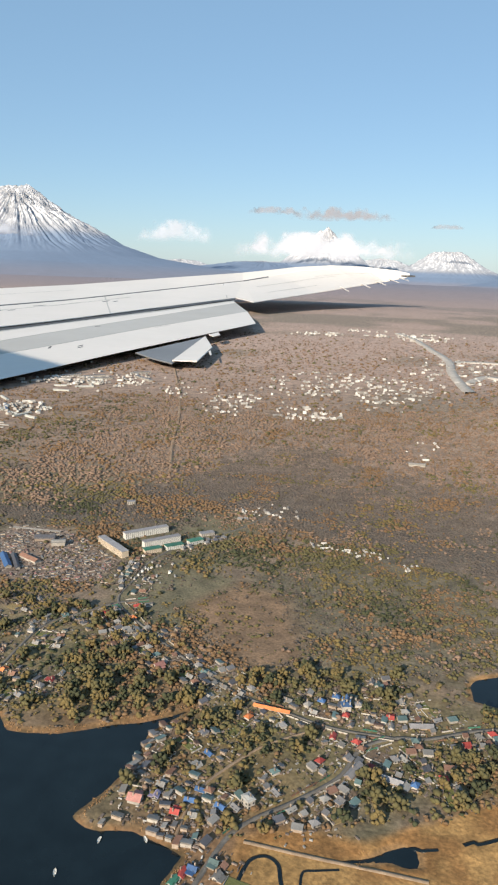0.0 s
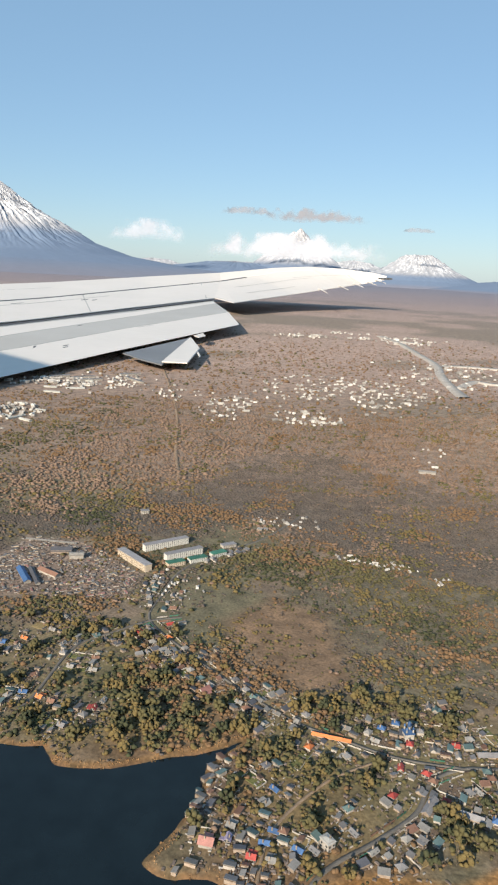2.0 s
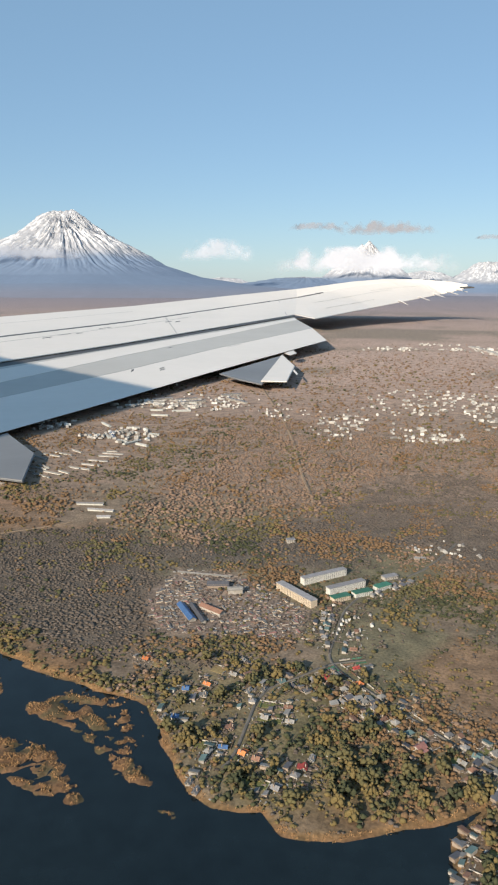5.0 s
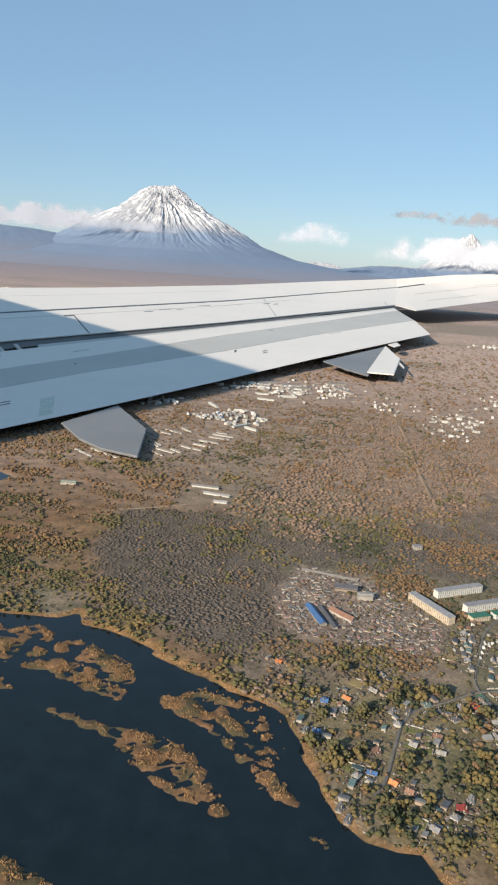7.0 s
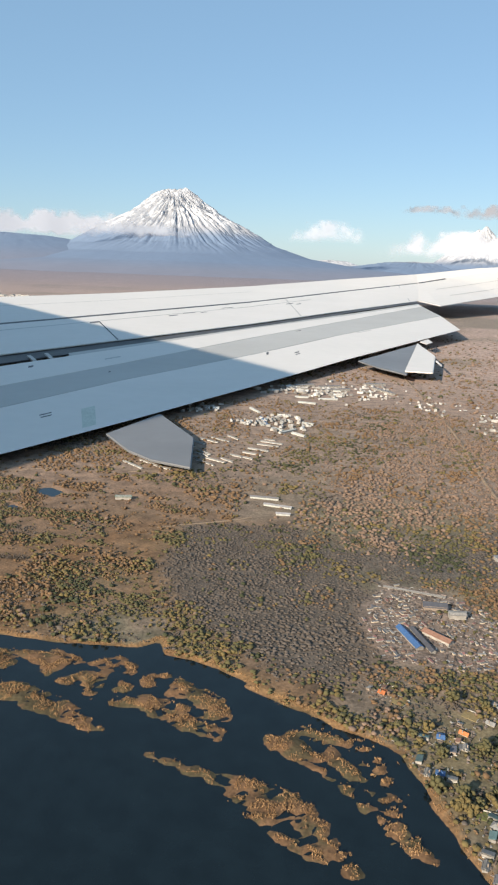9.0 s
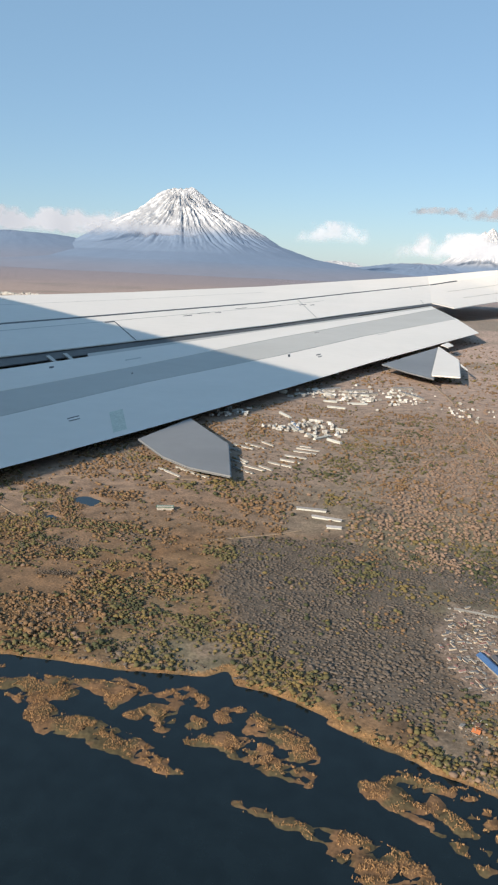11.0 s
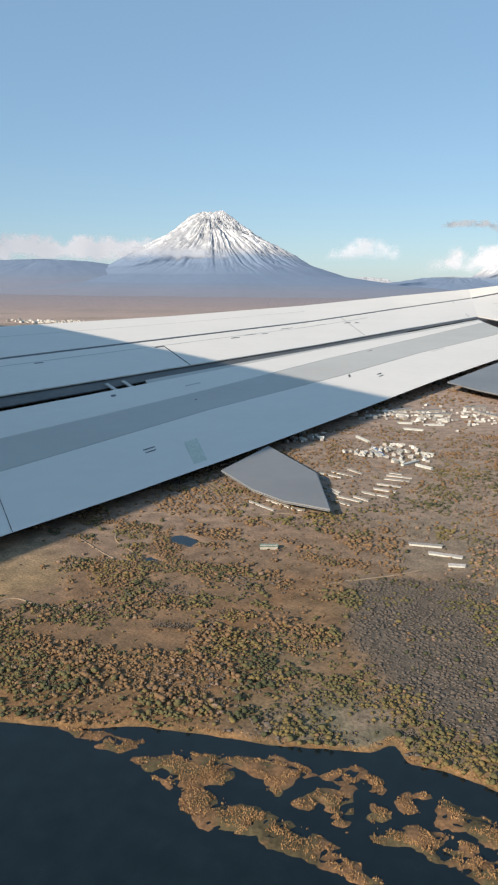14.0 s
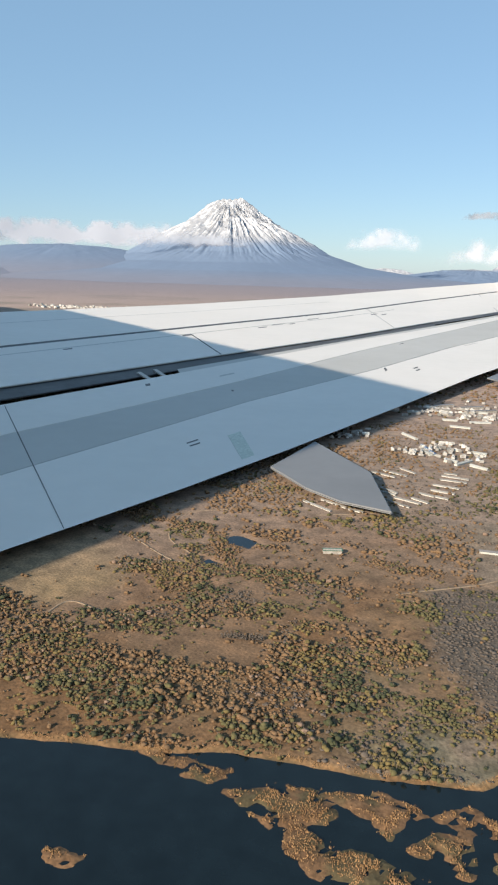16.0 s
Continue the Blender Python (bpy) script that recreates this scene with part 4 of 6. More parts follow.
# stencils, bolts and worn patches
for fore, aft, i, v, di, dv, mat in (
        (SEAM, SPOILER_END, 4.32, 0.34, 0.06, 0.030, M_SLOT), (SEAM, SPOILER_END, 4.42, 0.29, 0.09, 0.025, M_SLOT), (SEAM, SPOILER_END, 4.55, 0.33, 0.05, 0.022, M_SLOT),
        (SEAM, SPOILER_END, 3.72, 0.30, 0.10, 0.05, M_SLOT), (SEAM, SPOILER_END, 5.32, 0.36, 0.07, 0.03, M_SLOT), (SEAM, SPOILER_END, 5.43, 0.43, 0.05, 0.03, M_SLOT),
        (SEAM, SPOILER_END, 4.98, 0.27, 0.16, 0.018, M_SLOT), (SEAM, SPOILER_END, 2.6, 0.32, 0.09, 0.03, M_SLOT), (SEAM, SPOILER_END, 4.72, 0.22, 0.10, 0.02, M_SLOT),
        (WALK_AFT, TRAIL_END, 5.08, 0.04, 0.02, 0.10, M_SLOT), (WALK_AFT, TRAIL_END, 5.36, 0.30, 0.05, 0.035, M_SLOT), (WALK_AFT, TRAIL_END, 5.37, 0.38, 0.05, 0.03, M_SLOT),
        (WALK_AFT, TRAIL_END, 3.22, 0.42, 0.10, 0.02, M_SLOT), (WALK_AFT, TRAIL_END, 3.23, 0.48, 0.09, 0.02, M_SLOT), (WALK_AFT, TRAIL_END, 3.58, 0.52, 0.13, 0.40, M_PATCH),
        (FLAP_NOSE, WALK_FORE, 3.15, 0.25, 0.04, 0.10, M_SLOT), (FLAP_NOSE, WALK_FORE, 3.85, 0.55, 0.16, 0.06, M_GREYPAINT), (WALK_FORE, WALK_AFT, 3.88, 0.35, 0.02, 0.07, M_SLOT),
        (WALK_FORE, WALK_AFT, 5.4, 0.12, 0.05, 0.03, M_SLOT), (WALK_AFT, TRAIL_END, 6.1, 0.05, 0.12, 0.02, M_GREYPAINT)):
    wing_part("stencil", strip(fore, aft, v, v + dv, i, i + di, 0.12, 0.07), mat)


def plate(corners, thick, bevel=0.25):
    """A faceted body below a rim of corners, its edges rounded."""
    bm = loft([[Vector(c) for c in corners], [Vector(c) - Vector((0, 0, thick)) for c in corners]])
    bmesh.ops.bevel(bm, geom=list(bm.edges), offset=bevel, segments=2, affect="EDGES")
    return bm


# flap track fairings: flat plates laid to fit the camera's view, with a cut-off slanting tail
# shade is put into the body's grey; the white tail is its lit face
fairing = wing_part("track_fairing", plate([(-120.3, 302.6, 3.6), (-112.0, 386.9, 4.6), (-94.3, 277.6, 3.1), (-106.8, 288.0, 3.3)], 0.5), M_FAIRING, label="flap track fairing under the flap, its shade put in as grey")
wing_part("tail_cap", plate([(-112.0, 384.9, 5.2), (-94.3, 337.0, 4.4), (-86.0, 284.9, 3.8), (-96.4, 282.8, 3.8)], 0.5), M_PAINT, fairing, "white fairing tail cap")
wing_part("drain_rod", plate([(-92.2, 325.5, 4.2), (-87.0, 309.9, 4.0), (-86.5, 305.7, 4.0), (-91.2, 319.3, 4.1)], 0.3, 0.08), M_PAINT, fairing)
wing_part("tab", plate([(-112.0, 391.1, 5.3), (-110.9, 407.8, 5.5), (-105.7, 393.2, 5.3), (-106.8, 382.8, 5.1)], 0.4, 0.1), M_PAINT, fairing)
wing_part("track_fairing", plate([(-134.0, 142.5, 2.2), (-134.9, 168.3, 2.4), (-115.1, 149.9, 2.2), (-103.9, 127.7, 2.1), (-113.7, 128.7, 2.1), (-121.9, 132.8, 2.1)], 0.5), M_FAIRING, label="flap track fairing with the hull's shade put in as grey")
for i in (2.0, 2.9, 3.6, 4.3, 4.9):
    p = along(OUTER_END, i)
    bm = bmesh.new()
    bmesh.ops.create_cone(bm, segments=5, radius1=0.9, radius2=0.4, depth=60, cap_ends=True, matrix=Matrix.Translation(p + Vector((6, -22, 0.2))) @ Vector((0.25, -0.95, -0.06)).to_track_quat("Z", "Y").to_matrix().to_4x4())
    wing_part("static_wick", bm, M_PAINT)
wing_part("tip_light", plate([(-24, 950, 42.0), (-10, 950, 42.6), (-6, 946, 42.0), (-18, 944, 41.2)], 1.6, 0.3), M_SLOT, label="dark light housing at the wing tip")

# unseen hull section ahead, added and cut so that its shadow falls across the inner wing
hull = new("aeroplane_hull")
tagged(hull, "unseen white hull section added to shade the inner wing", "aeroplane hull")
SIDE, REAR = Vector((0.51, 0.86)), Vector((0.86, -0.51))
rings = []
for i in range(13):
    t = i / 12
    ring = []
    for j in range(28):
        a = 2 * math.pi * j / 28
        r = 63.5 - 4.5 * (2 * t - 1) ** 2
        n, z = -134 + r * math.cos(a), 70 + r * math.sin(a)
        reach = n + (z - 5) * 2.16
        end = -233.5 + (146 - reach) * 0.47 + 0.607 * (z - 5)
        p = REAR * (-760 + (end + 760) * t) + SIDE * n
        ring.append((p.x, p.y, z))
    rings.append(ring)
part("hull_skin", loft(rings), M_PAINT, hull)

# ---- houses ----
def gable(w, l, h, rise, over=0.08):
    """A pitched roof sheet with thickness, ridge along y."""
    bm = bmesh.new()
    a, b, t = w / 2 + over, l / 2 + over, 0.035
    sec = [(-a, h - 0.05), (0, h + rise), (a, h - 0.05), (a, h - 0.05 - t), (0, h + rise - t - 0.01), (-a, h - 0.05 - t)]
    rings = [[bm.verts.new((x, y, z)) for x, z in sec] for y in (-b, b)]
    for i in range(6):
        j = (i + 1) % 6
        bm.faces.new((rings[0][i], rings[0][j], rings[1][j], rings[1][i]))
    for ring in rings:
        bm.faces.new((ring[0], ring[1], ring[4], ring[5]))
        bm.faces.new((ring[1], ring[2], ring[3], ring[4]))
    bmesh.ops.recalc_face_normals(bm, faces=bm.faces)
    return bm


def hip(w, l, h, rise, over=0.08):
    """A four-sided roof."""
    bm = bmesh.new()
    a, b = w / 2 + over, l / 2 + over
    base = [bm.verts.new(p) for p in ((-a, -b, h - 0.05), (a, -b, h - 0.05), (a, b, h - 0.05), (-a, b, h - 0.05))]
    r0, r1 = bm.verts.new((0, -max(0.02, b - a), h + rise)), bm.verts.new((0, max(0.02, b - a), h + rise))
    for f in ((base[0], base[1], r0), (base[1], base[2], r1, r0), (base[2], base[3], r1), (base[3], base[0], r0, r1), base[::-1]):
        bm.faces.new(f)
    return bm


def walls(w, l, h, rise, gabled):
    bm = bmesh.new()
    a, b = w / 2, l / 2
    if not gabled:
        return box(bm, -a, a, -b, b, -0.2, h)
    sec = [(-a, -0.2), (a, -0.2), (a, h), (0, h + rise * 0.93), (-a, h)]
    rings = [[bm.verts.new((x, y, z)) for x, z in sec] for y in (-b, b)]
    for i in range(5):
        j = (i + 1) % 5
        bm.faces.new((rings[0][i], rings[0][j], rings[1][j], rings[1][i]))
    bm.faces.new(rings[0][::-1])
    bm.faces.new(rings[1])
    bmesh.ops.recalc_face_normals(bm, faces=bm.faces)
    return bm


def pane(w, h, along_x):
    """A window with a proud frame, as one small bevelled slab."""
    bm = bmesh.new()
    return box(bm, -w / 2, w / 2, -0.012, 0.012, -h / 2, h / 2) if along_x else box(bm, -0.012, 0.012, -w / 2, w / 2, -h / 2, h / 2)


def house(colour, wall, w, l, h, rise, gabled, wing=False, label=""):
    root = new("house")
    w, l, h, rise = w * 0.76, l * 0.78, h * 0.86, rise * 0.82
    part("wall", walls(w, l, h, rise, gabled), M_WALL[wall], root)
    part("roof", (gable if gabled else hip)(w, l, h, rise), M_ROOF[colour], root)
    bm = bmesh.new()
    part("chimney", box(bm, 0.1, 0.19, -0.15, -0.06, h, h + rise + 0.14), M_WALL["timber"], root)
    levels = max(1, int(h / 0.3))
    for lv in range(levels):
        z = 0.17 + 0.3 * lv
        for k in (-0.28, 0.28):
            ob = part("window", pane(0.15, 0.15, True), M_GLASS, root)
            ob.location = (k * w, -l / 2 - 0.006, z)
            ob = part("window", pane(0.15, 0.15, False), M_GLASS, root)
            ob.location = (-w / 2 - 0.006, k * l, z)
    if wing:
        bm = bmesh.new()
        part("porch", box(bm, -w / 2 - 0.32, -w / 2, -0.25, 0.3, -0.2, h * 0.75), M_WALL["timber"], root)
        bm = bmesh.new()
        part("porch_roof", box(bm, -w / 2 - 0.38, -w / 2 + 0.02, -0.31, 0.36, h * 0.75, h * 0.75 + 0.04), M_ROOF[colour], root)
    return tagged(root, label, "house", "village houses")


COLOUR_WORD = {"white": "pale sheet", "blue": "blue sheet", "red": "red tiled", "grey": "grey slate", "dark": "dark felt", "brown": "rusty brown", "teal": "teal sheet",
               "orange": "orange tiled", "pink": "faded pink", "mauve": "mauve sheet", "green": "dark green", "long": "long grey", "block": "flat grey"}
rng = random.Random(7)
templates, used = {}, set()


def stand(key, make, x, y, turn, size=1.0, sink=0.0):
    """Puts the first of a kind itself, then copies."""
    m = pose(x, y, up_at(x, y) - sink, 0, 0, turn)
    if key not in templates:
        templates[key] = make()
        templates[key].matrix_basis = m
        return templates[key]
    return copy_thing(templates[key], m)


def near_turn(x, y):
    """The direction of the nearest road, in degrees."""
    best, turn = 1e9, 0.0
    for line in ROADS:
        for (ax, ay), (bx, by) in zip(line, line[1:]):
            t = max(0, min(1, ((x - ax) * (bx - ax) + (y - ay) * (by - ay)) / ((bx - ax) ** 2 + (by - ay) ** 2)))
            d = math.hypot(x - ax - t * (bx - ax), y - ay - t * (by - ay))
            if d < best:
                best, turn = d, math.degrees(math.atan2(by - ay, bx - ax))
    return best, turn


def put_house(x, y, colour):
    kind = rng.randrange(3)
    turn = near_turn(x, y)[1] + rng.choice((0, 90)) + rng.uniform(-8, 8)
    word = COLOUR_WORD[colour]
    if colour == "long":
        return stand("long", lambda: house("long", "timber", 0.8, 2.7, 0.30, 0.24, True, label="long grey low barn beside the village road"), x, y, turn)
    if colour == "block":
        return stand("block", lambda: house("block", "white", 0.9, 1.15, 0.95, 0.12, False, label="tall pale four-storey house by the road"), x, y, turn)
    if colour == "pink":
        return stand("pink", lambda: house("pink", "white", 1.1, 1.3, 0.45, 0.36, True, True, label="large house with faded pink roof near the shore"), x, y, turn)
    wall = "timber" if colour in ("grey", "brown", "dark") and kind != 1 else "white"
    if kind == 0:
        return stand((colour, 0), lambda: house(colour, wall, 0.60, 0.78, 0.27, 0.24, True, True, label=f"small house with {word} gabled roof and porch"), x, y, turn)
    if kind == 1:
        return stand((colour, 1), lambda: house(colour, wall, 0.70, 0.82, 0.40, 0.25, False, label=f"two-storey house with {word} hipped roof"), x, y, turn)
    return stand((colour, 2), lambda: house(colour, wall, 0.54, 0.95, 0.23, 0.20, True, label=f"low cottage with {word} gabled roof"), x, y, turn)


HOMES = HOUSES_POINT + HOUSES_EAST + HOUSES_STREET + HOUSES_WEST
for x, y, colour in HOMES:
    put_house(x, y, colour)
spots = [(x, y) for x, y, _ in HOMES]


def free(x, y, gap):
    return all((x - a) ** 2 + (y - b) ** 2 > gap * gap for a, b in spots)


mix = ["white", "grey", "grey", "grey", "brown", "white", "teal", "dark", "brown", "brown", "dark", "grey", "red"]
for line, count, reach in ((ROAD_MAIN, 14, 3.4), (ROAD_VILLAGE[:9], 26, 2.6), (ROAD_VILLAGE[8:], 14, 2.6), (ROAD_WEST, 8, 3.5)):
    for _ in range(count):
        i = rng.randrange(len(line) - 1)
        t, side = rng.random(), rng.choice((-1, 1)) * rng.uniform(0.9, reach)
        (ax, ay), (bx, by) = line[i], line[i + 1]
        n = math.hypot(bx - ax, by - ay)
        x, y = ax + (bx - ax) * t - (by - ay) / n * side, ay + (by - ay) * t + (bx - ax) / n * side
        if free(x, y, 1.15) and near_turn(x, y)[0] > 0.85 and land_at(x, y) > 1.0:
            put_house(x, y, rng.choice(mix))
            spots.append((x, y))


# ---- garden sheds, plots and fences ----
def shed(colour, wall, w, l, h):
    root = new("garden_shed")
    bm = bmesh.new()
    part("wall", box(bm, -w / 2, w / 2, -l / 2, l / 2, -0.15, h), M_WALL[wall], root)
    bm = bmesh.new()
    r = box(bm, -w / 2 - 0.03, w / 2 + 0.03, -l / 2 - 0.03, l / 2 + 0.03, h, h + 0.03)
    for v in bm.verts:
        v.co.z += 0.12 * (v.co.x / w + 0.5)
    part("roof", r, M_ROOF[colour], root)
    return tagged(root, f"small {wall} garden shed with {COLOUR_WORD[colour]} roof", "shed", "garden sheds")


def put_shed(x, y):
    c, w = rng.choice((("grey", "timber"), ("white", "timber"), ("brown", "timber"), ("teal", "white"), ("white", "white"), ("dark", "timber")))
    k = rng.randrange(2)
    stand(("shed", c, w, k), lambda: shed(c, w, 0.38 if k else 0.5, 0.5 if k else 0.85, 0.2 if k else 0.25), x, y, near_turn(x, y)[1] + rng.choice((0, 90)) + rng.uniform(-10, 10))


for x, y in SHEDS_SHORE:
    put_shed(x, y)
    spots.append((x, y))
for hx, hy in list(spots):
    for _ in range(2):
        a, d = rng.uniform(0, 6.28), rng.uniform(0.95, 1.7)
        x, y = hx + math.cos(a) * d, hy + math.sin(a) * d
        if free(x, y, 0.75) and near_turn(x, y)[0] > 0.6 and land_at(x, y) > 0.5:
            put_shed(x, y)
            spots.append((x, y))

M_PLOT = [material("tilled_soil", [(0.12, 0.085, 0.06), (0.19, 0.135, 0.09)], 0.95, 3, 6, 0.05, 8, stretch=(1, 6, 1)), material("kitchen_grass", [(0.105, 0.115, 0.04), (0.15, 0.145, 0.055)], 0.95, 3, 6, 0.05, 8),
          material("dry_grass", [(0.22, 0.16, 0.075), (0.28, 0.21, 0.10)], 0.95, 3, 6, 0.05, 8)]
M_FENCE = material("fence_board", [(0.33, 0.30, 0.26), (0.5, 0.46, 0.40)], 0.9, 5)
plots = {}
for hx, hy in [s for s in spots if -60 < s[0] < 20][:150:2]:
    best, turn = near_turn(hx, hy)
    a = radians(turn + rng.choice((90, -90, 0)))
    x, y = hx + math.cos(a) * 1.9, hy + math.sin(a) * 1.9
    if near_turn(x, y)[0] < 1.2 or land_at(x, y) < 1.2:
        continue
    k = rng.randrange(6)
    m = pose(x, y, up_at(x, y), 0, 0, turn + rng.uniform(-3, 3))
    if k not in plots:
        root = new("garden_plot")
        w, l = (1.6, 1.0, 1.3)[k % 3], (2.0, 2.4, 1.5)[k % 3]
        bm = bmesh.new()
        part("bed", box(bm, -w / 2, w / 2, -l / 2, l / 2, -0.2, 0.04, 0.02), M_PLOT[k % 3], root)
        for x0, x1, y0, y1 in ((-w / 2 - 0.05, -w / 2 - 0.02, -l / 2, l / 2), (-w / 2, w / 2, l / 2 + 0.02, l / 2 + 0.05)):
            bm = bmesh.new()
            part("fence", box(bm, x0, x1, y0, y1, -0.1, 0.14), M_FENCE, root, "grey board fence")
        plots[k] = tagged(root, "fenced garden plot of soil and autumn grass beside a house", "garden plot", "garden plots")
        root.matrix_basis = m
    else:
        copy_thing(plots[k], m)


# ---- fences along the streets ----
def fence(l, mat, word):
    root = new("fence")
    bm = bmesh.new()
    part("panel", box(bm, -0.012, 0.012, -l / 2, l / 2, -0.12, 0.15), mat, root)
    for k in range(4):
        bm = bmesh.new()
        y = (k / 3 - 0.5) * l
        part("post", box(bm, -0.025, 0.025, y - 0.02, y + 0.02, -0.12, 0.18), M_BARK, root)
    return tagged(root, f"{word} board fence along the village street", "fence", "street fences")


FENCE_KIND = ((M_FENCE, "pale grey"), (M_ROOF["brown"], "rusty brown"), (M_ROOF["green"], "dark green"), (M_FENCE, "weathered grey"))
for line in (ROAD_MAIN[1:], ROAD_VILLAGE[:11], ROAD_WEST):
    for (ax, ay), (bx, by) in zip(line, line[1:]):
        n = math.hypot(bx - ax, by - ay)
        for side in (-1, 1):
            for k in range(int(n / 1.5)):
                if rng.random() < 0.35:
                    continue
                t = (k + 0.5) * 1.5 / n
                x, y = ax + (bx - ax) * t - (by - ay) / n * 0.52 * side, ay + (by - ay) * t + (bx - ax) / n * 0.52 * side
                kind = rng.randrange(4)
                if free(x, y, 0.5) and land_at(x, y) > 0.4:
                    stand(("fence", kind), lambda: fence(1.3, *FENCE_KIND[kind]), x, y, math.degrees(math.atan2(by - ay, bx - ax)) - 90 + rng.uniform(-2, 2))


# ---- halls, flats and the church ----
def hall(ends, w, h, rise, roof, wall, label, doors=3):
    (ax, ay), (bx, by) = ends
    l = math.hypot(bx - ax, by - ay)
    root = new("hall")
    part("wall", walls(w, l, h, rise, True), M_WALL[wall], root)
    part("roof", gable(w, l, h, rise, 0.1), M_ROOF[roof], root)
    for k in range(doors):
        bm = bmesh.new()
        y = (k + 0.5) / doors * l - l / 2
        part("door", box(bm, -w / 2 - 0.02, -w / 2 + 0.01, y - 0.18, y + 0.18, -0.1, h * 0.75), M_ROOF["grey"], root)
    for k in range(int(l / 0.8)):
        y = (k + 0.5) * 0.8 - l / 2
        bm = bmesh.new()
        part("rib", box(bm, -w / 2 - 0.08, w / 2 + 0.08, y - 0.02, y + 0.02, h * 0.2, h * 0.25), M_WALL["timber"], root)
    root.matrix_basis = pose((ax + bx) / 2, (ay + by) / 2, up_at(ax, ay), 0, 0, math.degrees(math.atan2(by - ay, bx - ax)) - 90)
    return tagged(root, label, "hall")


hall(BLUE_HALL, 0.85, 0.36, 0.26, "blue", "white", "long hall with bright blue sheet roof in the works yard", 5)
hall(GREY_HALL, 0.55, 0.3, 0.2, "dark", "white", "narrow dark-roofed works hall beside the blue one", 5)
hall(LONG_HALL, 0.9, 0.42, 0.25, "brown", "white", "long low brown-roofed workshop hall in the yard", 4)
hall(FENCE_HALL, 0.35, 0.24, 0.08, "white", "white", "very long narrow white store at the yard's edge", 8)
hall(BROWN_HALL, 1.5, 0.5, 0.35, "dark", "timber", "wide dark-roofed workshop in the yard", 3)
hall(WHITE_HALL, 1.1, 0.7, 0.15, "white", "white", "white two-storey works office building", 2)
hall([(-11.9, 60.3), (-8.5, 60.0)], 0.35, 0.25, 0.12, "orange", "timber", "long narrow building with orange-red roof by the street", 4)
hall([(-108.9, 109.6), (-106.5, 110.9)], 1.0, 0.6, 0.1, "green", "white", "white farm building with dark green roof among scrub", 3)
hall([(-88.8, 121.9), (-83.9, 123.1)], 0.5, 0.38, 0.15, "long", "pale", "long pale farm shed in brown scrub", 5)
hall([(-85.1, 119.4), (-80.2, 119.8)], 0.5, 0.38, 0.15, "long", "pale", "long pale farm shed in brown scrub", 5)
hall([(-81.4, 115.8), (-79.2, 116.5)], 0.5, 0.38, 0.15, "long", "pale", "short pale farm shed in brown scrub", 2)
hall([(1.0, 157.0), (4.5, 157.2)], 1.2, 0.6, 0.2, "white", "white", "white long shed alone in brown woods", 3)
for a, b in zip(SHED_ROWS[0::2], SHED_ROWS[1::2]):
    hall([a, b], 0.42, 0.26, 0.12, "white", "facade", "long white livestock shed in a row of sheds", 6)


for k, (a, b) in enumerate(zip(WORKS[0::2], WORKS[1::2])):
    roof = "blue" if k == 0 else "block"
    hall([a, b], 0.8, 0.45, 0.16, roof, "pale", f"far works building with {COLOUR_WORD[roof]} roof in the town", 3)


def flats(ends, w, floors, wall, label, roof="long"):
    """A slab of flats: each storey has its row of windows; a thin parapet roof."""
    (ax, ay), (bx, by) = ends
    l, h = math.hypot(bx - ax, by - ay), floors * 0.175 + 0.06
    root = new("apartment_block")
    bm = bmesh.new()
    part("wall", box(bm, -w / 2, w / 2, -l / 2, l / 2, -0.3, h, 0.02), M_WALL[wall], root)
    bm = bmesh.new()
    part("roof", box(bm, -w / 2 - 0.05, w / 2 + 0.05, -l / 2 - 0.05, l / 2 + 0.05, h, h + 0.08, 0.02), M_ROOF[roof], root)
    n = int(l / 0.32)
    slab = None
    for side in (-1, 1):
        for fl in range(floors):
            for k in range(n):
                if slab is None:
                    ob = part("window", pane(0.10, 0.085, False), M_GLASS, root)
                    slab = ob.data
                else:
                    ob = part("window", slab, M_GLASS, root)
                ob.location = (side * (w / 2 + 0.004), (k + 0.5) * l / n - l / 2, 0.12 + fl * 0.175)
    root.matrix_basis = pose((ax + bx) / 2, (ay + by) / 2, up_at(ax, ay), 0, 0, math.degrees(math.atan2(by - ay, bx - ax)) - 90)
    return tagged(root, label, "apartment block", "blocks of flats")


flats(APT_A, 1.1, 5, "cream", "long cream five-storey block of flats")
flats(APT_B, 0.95, 5, "facade", "long white five-storey block of flats")
flats(APT_C, 0.95, 5, "facade", "white five-storey block of flats beside trees")
flats([APT_D[0], (-33.8, 95.0)], 1.1, 3, "cream", "small cream three-storey block with green roof", "green")
flats([(-33.2, 95.6), (-31.2, 97.4)], 1.1, 3, "pale", "small pale three-storey block with green roof", "green")
flats([(-30.6, 98.4), (-29.0, 100.2)], 1.1, 3, "pale", "small pale three-storey block with green roof", "green")
flats(APT_E, 1.0, 2, "white", "white two-storey block by the road")
flats([(-46.4, 113.2), (-45.2, 113.8)], 0.9, 3, "white", "lone pale building above brown woods")
for a, b in (((-101.7, 256.4), (-92.0, 247.4)), ((-115.0, 239.8), (-107.3, 247.5)), ((-118, 246), (-112, 252)), ((-106, 262), (-100, 268)), ((-123, 236), (-118, 232)), ((-126, 244), (-121, 250))):
    flats([a, b], 1.2, 4, "white", "far white block of flats in the town")


